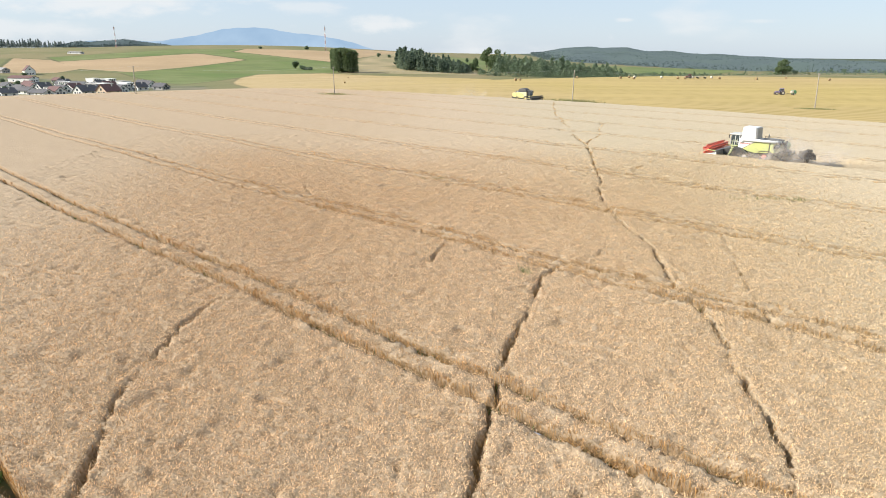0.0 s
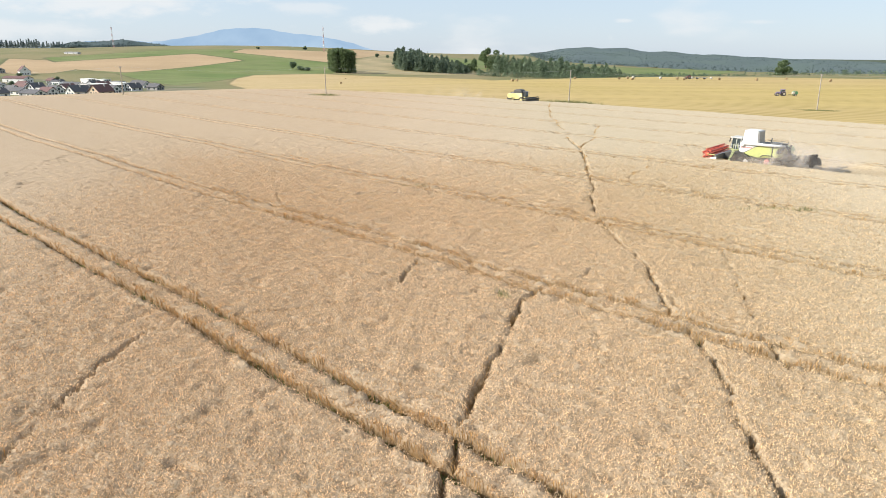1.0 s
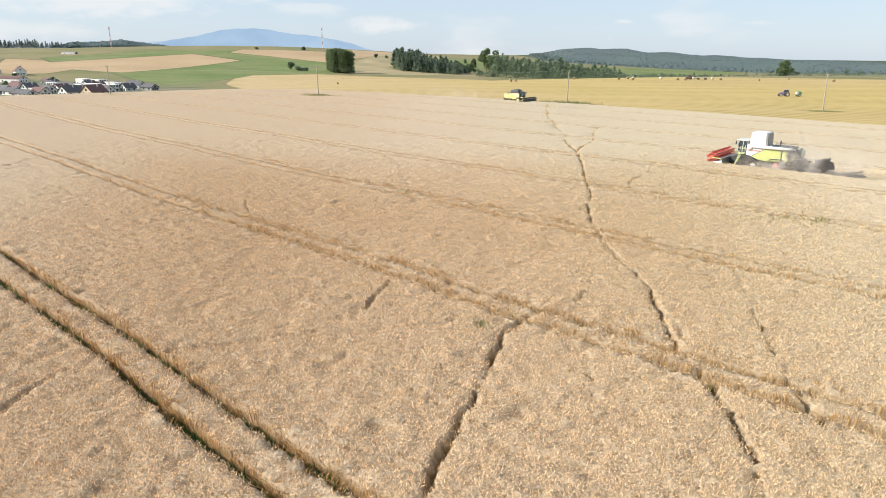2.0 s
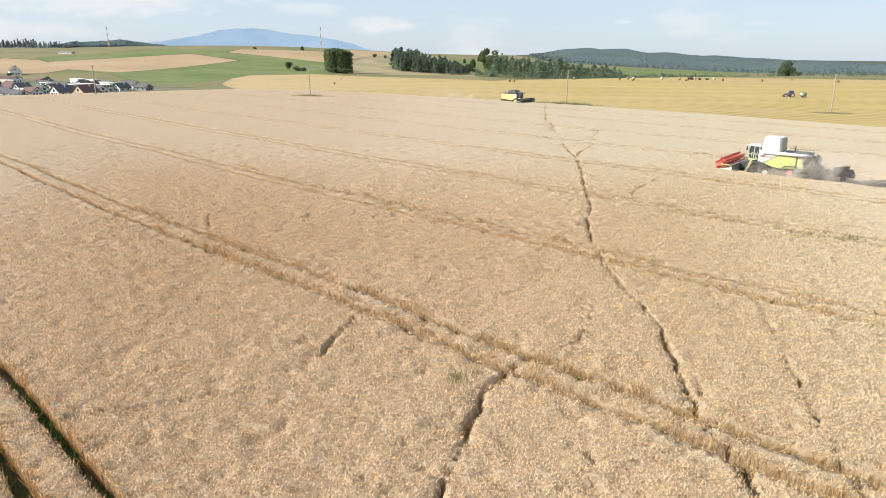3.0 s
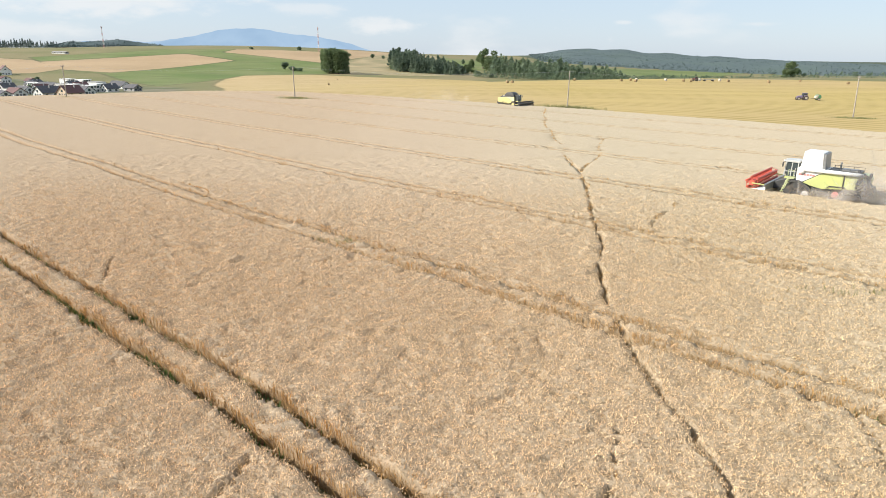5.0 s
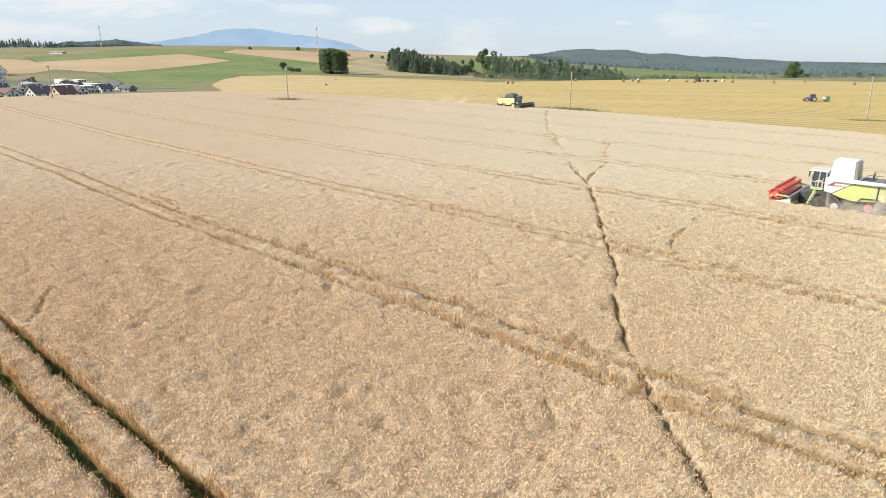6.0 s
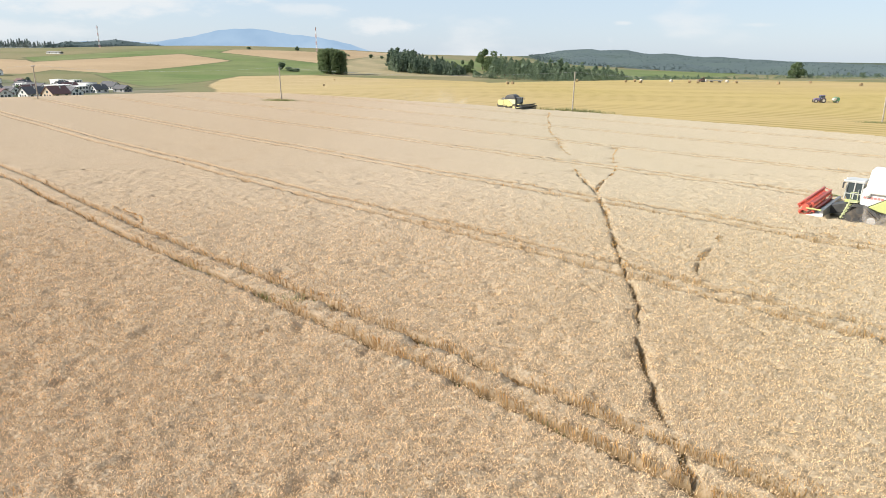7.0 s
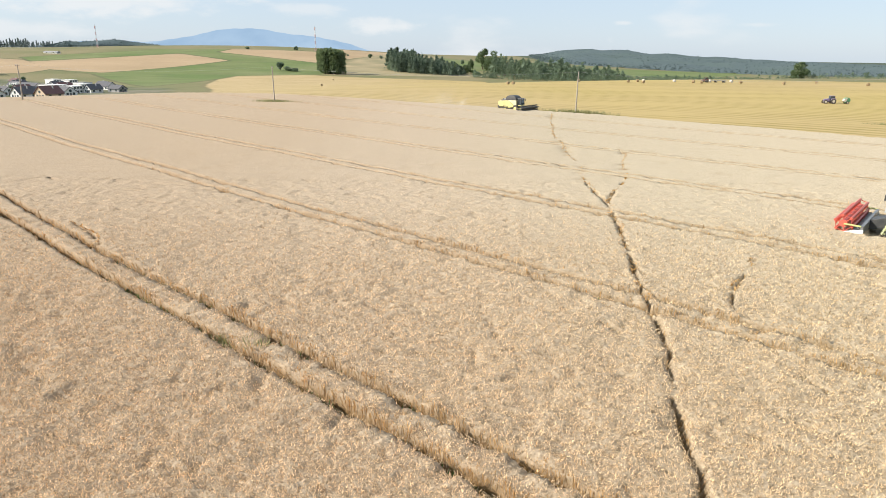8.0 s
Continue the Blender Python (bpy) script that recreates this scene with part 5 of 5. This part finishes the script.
def combine(m, main, second, tank, reel_paint, hub, label, tracked, header_w):
    """A combine harvester: its header reaches ahead along local x; the near side is local +y."""
    ob = thing("combine_harvester", m, label, "combine harvester")
    bm = fresh()
    prism(bm, [(1.3, 1.0), (1.3, 1.9), (-1.6, 1.75), (-5.6, 1.9), (-6.1, 1.6), (-5.4, 1.0), (-2.2, 0.75), (-0.8, 0.8)], -1.15, 1.15, 0.05)
    part("chassis", bm, DARKSTEEL, ob)
    # side body: pale front part, coloured rear part
    bm = fresh()
    prism(bm, [(1.05, 1.75), (0.95, 3.12), (-2.3, 3.05), (-1.2, 2.62), (0.35, 1.62)], -1.48, 1.48, 0.06)
    part("front_panel", bm, second, ob, "pale front side panel")
    bm = fresh()
    prism(bm, [(0.30, 1.58), (-1.22, 2.57), (-2.32, 3.00), (-3.5, 2.95), (-3.5, 1.30), (-1.6, 1.12), (-0.5, 1.30)], -1.50, 1.50, 0.06)
    part("side_panel", bm, main, ob)
    bm = fresh()
    prism(bm, [(-3.62, 1.32), (-3.62, 2.92), (-5.6, 2.82), (-5.85, 2.4), (-5.7, 1.65), (-5.3, 1.4)], -1.46, 1.46, 0.08)
    part("rear_hood", bm, main, ob)
    bm = fresh()
    box(bm, -3.62, -3.5, -1.42, 1.42, 1.3, 2.95)
    part("panel_joint", bm, DARKSTEEL, ob)
    bm = fresh()
    prism(bm, [(-5.4, 1.0), (-5.75, 1.6), (-6.2, 1.75), (-6.3, 1.1), (-5.8, 0.8)], -1.0, 1.0, 0.04)
    part("straw_chopper", bm, DARKSTEEL, ob)
    # grain tank
    bm = fresh()
    if tracked:
        prism(bm, [(0.80, 3.05), (0.62, 4.78), (-1.25, 4.74), (-1.35, 3.0)], -1.32, 1.32, 0.05)
        part("grain_tank", bm, tank, ob)
        # rear face of the white tank, its shade put into a grey colour
        bm = fresh()
        prism(bm, [(-1.33, 3.05), (-1.29, 4.72), (-1.49, 4.62), (-1.63, 3.0)], -1.3, 1.3, 0.03)
        part("tank_flap", bm, GREYSTEEL, ob, "rear tank flap, its shaded side given as grey")
    else:
        prism(bm, [(0.9, 3.0), (0.85, 3.45)] + [(-1.1 + 1.9 * math.cos(k * 0.393), 3.45 + 0.95 * math.sin(k * 0.393)) for k in range(1, 8)] + [(-3.0, 3.45), (-3.05, 2.95)], -1.4, 1.4, 0.04)
        part("grain_tank", bm, tank, ob, "dark arched grain tank cover", True)
    bm = fresh()
    box(bm, -4.9, -1.9, -1.2, 1.2, 2.9, 3.12, 0.06)
    part("engine_deck", bm, DARKSTEEL, ob)
    bm = fresh()
    box(bm, -4.6, -3.1, -0.2, 1.0, 3.1, 3.3, 0.05)
    rod(bm, (-2.7, -0.8, 3.1), (-2.7, -0.8, 3.75), 0.09, 10)
    part("engine_cowl", bm, GREYSTEEL, ob)
    if tracked:
        for s in (-1.1, 1.1):
            bm = fresh()
            for xx in (-4.9, -3.9, -2.9, -2.1):
                rod(bm, (xx, s, 3.1), (xx, s, 3.36), 0.02, 5)
            rod(bm, (-4.9, s, 3.36), (-2.1, s, 3.36), 0.02, 5)
            part("handrail", bm, DARKSTEEL, ob)
    # unloading auger along the side
    bm = fresh()
    rod(bm, (0.45, 1.62, 2.98), (-5.3, 1.72, 2.96), 0.20, 16)
    rod(bm, (0.45, 1.62, 2.98), (0.45, 1.40, 2.5), 0.22, 14)
    tube = part("unloading_auger", bm, second, ob, "long pale unloading tube", True)
    bm = fresh()
    prism(bm, [(-5.2, 3.2), (-5.7, 3.0), (-5.85, 3.3), (-6.05, 3.3), (-5.95, 2.5), (-6.15, 1.9), (-5.85, 1.8), (-5.6, 2.6)], 1.5, 1.95, 0.03)
    part("spout", bm, DARKSTEEL, tube, "dark rubber spout")
    # cab
    bm = fresh()
    prism(bm, [(1.06, 1.95), (2.15, 1.95), (2.45, 2.4), (2.3, 3.45), (1.06, 3.45)], -0.88, 0.88, 0.04)
    cab = part("cab", bm, GLASS, ob, "tinted glass cab")
    bm = fresh()
    prism(bm, [(0.98, 3.45), (2.5, 3.47), (2.66, 3.58), (2.4, 3.68), (0.98, 3.68)], -1.0, 1.0, 0.05)
    part("cab_roof", bm, CABROOF if tracked else DARKSTEEL, cab)
    for s in (-0.9, 0.9):
        for x0, x1 in ((2.42, 2.30), (1.75, 1.70), (1.10, 1.10)):
            bm = fresh()
            rod(bm, (x0, s, 2.0), (x1, s, 3.48), 0.06, 6)
            part("cab_pillar", bm, CABROOF if tracked else DARKSTEEL, cab)
        bm = fresh()
        box(bm, 2.55, 2.65, s * 1.3 - 0.14, s * 1.3 + 0.14, 2.95, 3.45, 0.02)
        rod(bm, (2.45, s, 3.45), (2.6, s * 1.3, 3.4), 0.03, 5)
        part("mirror", bm, DARKSTEEL, cab)
    bm = fresh()
    box(bm, 1.10, 2.36, 0.885, 0.93, 2.45, 2.53, 0.01)
    rod(bm, (1.3, 0.95, 2.0), (1.35, 0.95, 2.9), 0.03, 5)
    part("door_rail", bm, CABROOF if tracked else DARKSTEEL, cab)
    bm = fresh()
    box(bm, 0.95, 2.3, -1.0, 1.0, 1.70, 1.95, 0.04)
    part("cab_floor", bm, main, ob)
    # ladder with its platform
    bm = fresh()
    for s in (1.10, 1.75):
        rod(bm, (2.25, s, 0.35), (1.75, s, 1.95), 0.06, 6)
    for k in range(6):
        z = 0.42 + 0.28 * k
        box(bm, 2.02 - 0.09 * k, 2.34 - 0.09 * k, 1.10, 1.75, z, z + 0.07)
    box(bm, 1.15, 1.85, 0.95, 1.75, 1.86, 1.94)
    for xx in (1.25, 1.8):
        rod(bm, (xx, 1.72, 1.9), (xx, 1.72, 2.75), 0.03, 5)
    rod(bm, (1.25, 1.72, 2.75), (1.8, 1.72, 2.75), 0.03, 5)
    part("ladder", bm, PALELIME if tracked else second, ob, "pale access ladder")
    if tracked:
        for s in (-1, 1):
            bm = fresh()
            prism(bm, [(1.6, 1.45), (1.5, 1.78), (0.55, 1.72), (-0.35, 1.25), (-0.75, 0.75), (-0.55, 0.75), (-0.1, 1.1), (0.65, 1.5)], s * 1.36 - 0.36, s * 1.36 + 0.36, 0.02)
            part("mudguard", bm, DARKSTEEL, ob)
    # running gear
    if tracked:
        for s in (-1, 1):
            y0, y1 = (1.02, 1.68) if s > 0 else (-1.68, -1.02)
            bm = fresh()
            pts = []
            for cx, cz, r, a0, a1 in ((-0.15, 0.42, 0.42, 270, 125), (0.85, 1.25, 0.38, 125, 55), (1.75, 0.42, 0.42, 55, -90)):
                pts += [(cx + r * math.cos(radians(a0 + (a1 - a0) * k / 6)), cz + r * math.sin(radians(a0 + (a1 - a0) * k / 6))) for k in range(7)]
            prism(bm, pts, y0, y1)
            belt = part("track_belt", bm, RUBBER, ob, "dusty rubber track")
            for cx, cz, r in ((-0.15, 0.42, 0.34), (0.55, 0.36, 0.24), (1.05, 0.36, 0.24), (1.75, 0.42, 0.34), (0.85, 1.22, 0.32)):
                bm = fresh()
                rod(bm, (cx, y0 - 0.03, cz), (cx, y1 + 0.03, cz), r, 18)
                part("track_roller", bm, hub if cx < 0 else DARKSTEEL, belt)
    else:
        wheel(ob, 0.7, 1.35, 0.95, 0.75, hub)
        wheel(ob, 0.7, -1.35, 0.95, 0.75, hub)
    for s in (-1.3, 1.3):
        wheel(ob, -3.0, s, 0.68, 0.52, FADEDRED if tracked else hub)
        bm = fresh()
        prism(bm, [(-2.0, 1.25), (-2.3, 1.55), (-3.7, 1.6), (-4.0, 1.3), (-3.6, 1.5), (-2.4, 1.45)], s - 0.3, s + 0.3)
        part("mudguard", bm, DARKSTEEL, ob)
    # feeder house and header
    bm = fresh()
    prism(bm, [(1.2, 1.05), (1.2, 1.95), (3.5, 1.15), (3.5, 0.35)], -0.75, 0.75, 0.04)
    part("feeder_house", bm, DARKSTEEL, ob)
    w = header_w / 2
    bm = fresh()
    prism(bm, [(3.35, 0.25), (3.35, 1.25), (3.55, 1.3), (3.6, 0.45), (4.9, 0.22), (4.9, 0.14), (3.5, 0.12)], -w, w)
    header = part("header", bm, DARKSTEEL if not tracked else GREYSTEEL, ob, "wide grain header")
    for s in (-1, 1):
        bm = fresh()
        prism(bm, [(3.3, 0.15), (3.3, 1.0), (4.1, 0.85), (5.2, 0.55), (5.9, 0.25), (5.9, 0.15)], s * w - 0.06, s * w + 0.06, 0.02)
        part("end_sheet", bm, second if tracked else DARKSTEEL, header)
        bm = fresh()
        rod(bm, (3.5, s * w, 1.25), (4.75, s * w, 1.28), 0.07, 6)
        part("reel_arm", bm, main, header)
    bm = fresh()
    rod(bm, (3.95, -w + 0.1, 0.68), (3.95, w - 0.1, 0.68), 0.22, 14)
    n = 60
    for k in range(n):
        yy = -w + 0.2 + (header_w - 0.4) * k / n
        a = k * 0.9 * (1 if yy < 0 else -1)
        rod(bm, (3.95 + 0.3 * math.cos(a), yy, 0.68 + 0.3 * math.sin(a)), (3.95 + 0.3 * math.cos(a + 0.9), yy + header_w / n, 0.68 + 0.3 * math.sin(a + 0.9)), 0.035, 4)
    part("intake_auger", bm, GREYSTEEL, header)
    cx, cz, r = 4.8, 1.28, 0.66
    bm = fresh()
    rod(bm, (cx, -w + 0.15, cz), (cx, w - 0.15, cz), 0.30, 12)
    for yy in np.linspace(-w + 0.2, w - 0.2, 6):
        for k in range(6):
            a = k * math.pi / 3 + 0.3
            b = a + math.pi / 3
            rod(bm, (cx, yy, cz), (cx + r * math.cos(a), yy, cz + r * math.sin(a)), 0.035, 5)
            rod(bm, (cx + r * math.cos(a), yy, cz + r * math.sin(a)), (cx + r * math.cos(b), yy, cz + r * math.sin(b)), 0.03, 5)
    reel = part("reel", bm, reel_paint, header, "wide pick-up reel")
    for k in range(6):
        a = k * math.pi / 3 + 0.3
        px, pz = cx + r * math.cos(a), cz + r * math.sin(a)
        bm = fresh()
        rod(bm, (px, -w + 0.15, pz), (px, w - 0.15, pz), 0.11, 6)
        for yy in np.arange(-w + 0.2, w - 0.15, 0.16):
            rod(bm, (px, yy, pz), (px - 0.08, yy, pz - 0.32), 0.024, 3)
        part("tine_bar", bm, reel_paint, header)
    # lamps, marking
    for s in (-0.6, 0.6):
        bm = fresh()
        box(bm, 2.62, 2.7, s - 0.14, s + 0.14, 3.5, 3.62, 0.02)
        part("work_light", bm, MASTWHITE, cab)
    if tracked:
        for k in range(6):                               # a maker's mark as plain bars
            bm = fresh()
            box(bm, 0.60 - 0.27 * k, 0.82 - 0.27 * k, 1.485, 1.497, 2.30, 2.50)
            part("marking", bm, FADEDRED, ob)
    else:
        bm = fresh()
        box(bm, -0.6, 0.4, 1.485, 1.497, 2.2, 2.4)
        part("marking", bm, DARKSTEEL, ob)
    return ob


WHITE_POSE = pose(COMBINE[0], COMBINE[1], 0, 0, 0, math.degrees(HEADING)) @ Matrix.Diagonal((0.98, 1.0, 1.03, 1))
YELLOW_POSE = pose(31.0, 217.0, land1(31.0, 217), 0, 0, -38) @ Matrix.Diagonal((0.80, 0.9, 0.96, 1))
combine(WHITE_POSE, LIME, WHITEPAINT, WHITEPAINT, REDPAINT, CONCRETE,
        "lime green and white combine harvester with red reel, mowing wheat", True, 8.2)
combine(YELLOW_POSE, YELLOW, PALEYELLOW, DARKSTEEL, DARKSTEEL, YELLOW,
        "yellow combine harvester with a dark header at the wheat edge", False, 9.0)


def tractor(m, paint, label, hub):
    ob = thing("tractor", m, label, "tractor", "tractors")
    bm = fresh()
    prism(bm, [(2.4, 0.9), (2.45, 1.5), (2.2, 1.75), (0.3, 1.9), (0.3, 0.85)], -0.42, 0.42, 0.08)
    part("hood", bm, paint, ob)
    bm = fresh()
    box(bm, -1.4, 2.2, -0.3, 0.3, 0.65, 1.1, 0.05)
    part("chassis", bm, DARKSTEEL, ob)
    bm = fresh()
    prism(bm, [(0.3, 1.3), (0.45, 1.9), (0.25, 2.75), (-1.2, 2.75), (-1.35, 1.5), (-0.9, 1.3)], -0.78, 0.78, 0.05)
    part("cab", bm, GLASS, ob)
    bm = fresh()
    box(bm, -1.3, 0.4, -0.88, 0.88, 2.75, 2.93, 0.06)
    part("cab_roof", bm, paint, ob)
    bm = fresh()
    rod(bm, (0.6, 0.5, 1.8), (0.6, 0.5, 2.9), 0.05, 8)
    part("exhaust", bm, DARKSTEEL, ob)
    for s in (-1, 1):
        wheel(ob, -0.8, s * 0.95, 0.92, 0.55, hub)
        wheel(ob, 1.9, s * 0.9, 0.68, 0.45, hub)
        bm = fresh()
        prism(bm, [(0.2, 1.5), (-0.1, 1.95), (-1.2, 2.0), (-1.75, 1.6), (-1.2, 1.85), (-0.2, 1.8)], s * 0.95 - 0.3, s * 0.95 + 0.3)
        part("mudguard", bm, paint, ob)
    return ob


def baler(m):
    ob = thing("round_baler", m, "green round baler with pale netting behind a tractor", "baler")
    bm = fresh()
    rod(bm, (0, -0.75, 1.35), (0, 0.75, 1.35), 1.0, 22)
    part("drum", bm, BALERGREEN, ob)
    bm = fresh()
    prism(bm, [(-0.2, 2.3), (0.9, 1.9), (1.2, 1.1), (0.7, 0.7), (0.2, 1.2), (0.1, 2.0)], -0.85, 0.85, 0.05)
    part("shield", bm, NETTING, ob, "pale front shield")
    bm = fresh()
    prism(bm, [(-0.3, 2.36), (-0.9, 2.0), (-1.15, 1.3), (-0.85, 0.7), (-0.6, 1.3), (-0.3, 1.9)], -0.82, 0.82, 0.05)
    part("tailgate", bm, BALERGREEN, ob)
    bm = fresh()
    rod(bm, (0.9, 0, 0.8), (2.9, 0, 0.65), 0.07, 6)
    part("drawbar", bm, DARKSTEEL, ob)
    for s in (-1.0, 1.0):
        wheel(ob, -0.1, s, 0.5, 0.4, NETTING)
    return ob


tractor(pose(138.0, 258.8, 0, 0, 0, 172) @ Matrix.Scale(0.86, 4), PURPLE, "violet-blue tractor with a baler on stubble", NETTING)
baler(pose(142.8, 258.1, 0, 0, 0, 172) @ Matrix.Scale(0.86, 4))
tractor(pose(157.0, 402.0, land1(157, 402), 0, 0, 178) @ Matrix.Scale(0.85, 4), DARKRED, "dark red tractor at the far end of stubble", DARKSTEEL)


def trailer(m):
    ob = thing("farm_trailer", m, "flat farm trailer behind a far tractor", "trailer")
    bm = fresh()
    box(bm, -3.6, 3.6, -1.2, 1.2, 0.95, 1.15, 0.03)
    part("bed", bm, GREYSTEEL, ob)
    bm = fresh()
    rod(bm, (3.6, 0, 0.9), (5.4, 0, 0.7), 0.07, 6)
    part("drawbar", bm, DARKSTEEL, ob)
    for xx in (-2.2, 2.2):
        for s in (-1.0, 1.0):
            wheel(ob, xx, s, 0.45, 0.35, GREYSTEEL)
    return ob


trailer(pose(164.5, 401.5, land1(164.5, 401.5), 0, 0, 178))


def bale(x, y, turn, wrapped):
    ob = thing("round_bale", Matrix.Translation((x, y, land1(x, y) + 0.68)) @ Matrix.Rotation(radians(turn), 4, 'Z'),
               "pale net-wrapped round bale on stubble" if wrapped else "round straw bale on stubble", "bale", "wrapped bales" if wrapped else "straw bales")
    bm = fresh()
    m = Matrix.Rotation(math.pi / 2, 4, 'X')
    bmesh.ops.create_cone(bm, cap_ends=True, segments=20, radius1=0.72, radius2=0.72, depth=1.25, matrix=m)
    bmesh.ops.bevel(bm, geom=[e for e in bm.edges if abs(e.verts[0].co.y - e.verts[1].co.y) < 1e-5], offset=0.07, segments=2, affect='EDGES')
    part("roll", bm, NETTING if wrapped else STRAW, ob)
    return ob


for i, (x, y) in enumerate(((112, 392), (118, 386), (148, 396), (150, 390), (172, 393), (190, 384), (214, 396), (226, 372), (262, 372), (270, 352), (88, 402), (120, 402), (46.2, 370), (48.6, 369.4), (-102, 776), (-71, 521))):
    bale(x, y, 25 * i, False)
for x, y in ((140, 402), (161, 406), (171, 402), (124, 404)):
    bale(x, y, 30, True)


# ---- dust thrown up behind the machines ----
def dust_cloud(m, long, wide, high, count, size, dense, seed, label):
    """Chaff dust hanging in the air: soft overlapping puffs, thinner towards their rims, that rise and widen as they drift back."""
    r = np.random.default_rng(seed)
    t = r.random(count) ** 0.9
    p = np.stack([-t * long, r.normal(0, 1, count) * wide * (0.4 + 0.6 * t), (0.15 + np.abs(r.normal(0, 1, count))) * high * (0.45 + 0.5 * t) + 0.2], -1)
    a = r.normal(size=(count, 3))
    a /= np.linalg.norm(a, axis=1)[:, None]
    b = np.cross(a, r.normal(size=(count, 3)))
    b /= np.linalg.norm(b, axis=1)[:, None]
    rad = size * (0.6 + 0.5 * r.random(count)) * (0.7 + 0.7 * t)
    rim = [p + rad[:, None] * (1 + 0.3 * r.normal(size=(count, 1))) * (math.cos(q) * a + math.sin(q) * b) for q in np.arange(8) * math.pi / 4]
    tri = np.concatenate([np.stack([p, rim[q], rim[(q + 1) % 8]], 1) for q in range(8)])
    thick = np.tile(np.array([1.0, 0.0, 0.0]), (len(tri), 1)) * np.tile(dense * (1 - 0.75 * t), 8)[:, None]
    ob = soup("dust_cloud", tri, DUST, None, thick)
    ob.matrix_world = m
    return tagged(ob, label, "dust", kind="stuff")


dust_cloud(WHITE_POSE @ Matrix.Translation((-3.2, 1.4, 0.3)), 6.5, 0.8, 0.9, 14, 1.7, 0.6, 31, "dense grey dust behind a combine harvester")
dust_cloud(WHITE_POSE @ Matrix.Translation((0.6, 3.0, 0)), 15.0, 2.0, 2.4, 32, 2.7, 0.9, 33, "thin pale dust drifting beside a combine harvester")
dust_cloud(YELLOW_POSE @ Matrix.Translation((-4.5, 0, 0)), 44.0, 2.0, 0.8, 16, 4.2, 0.45, 32, "thin pale dust behind a combine harvester")
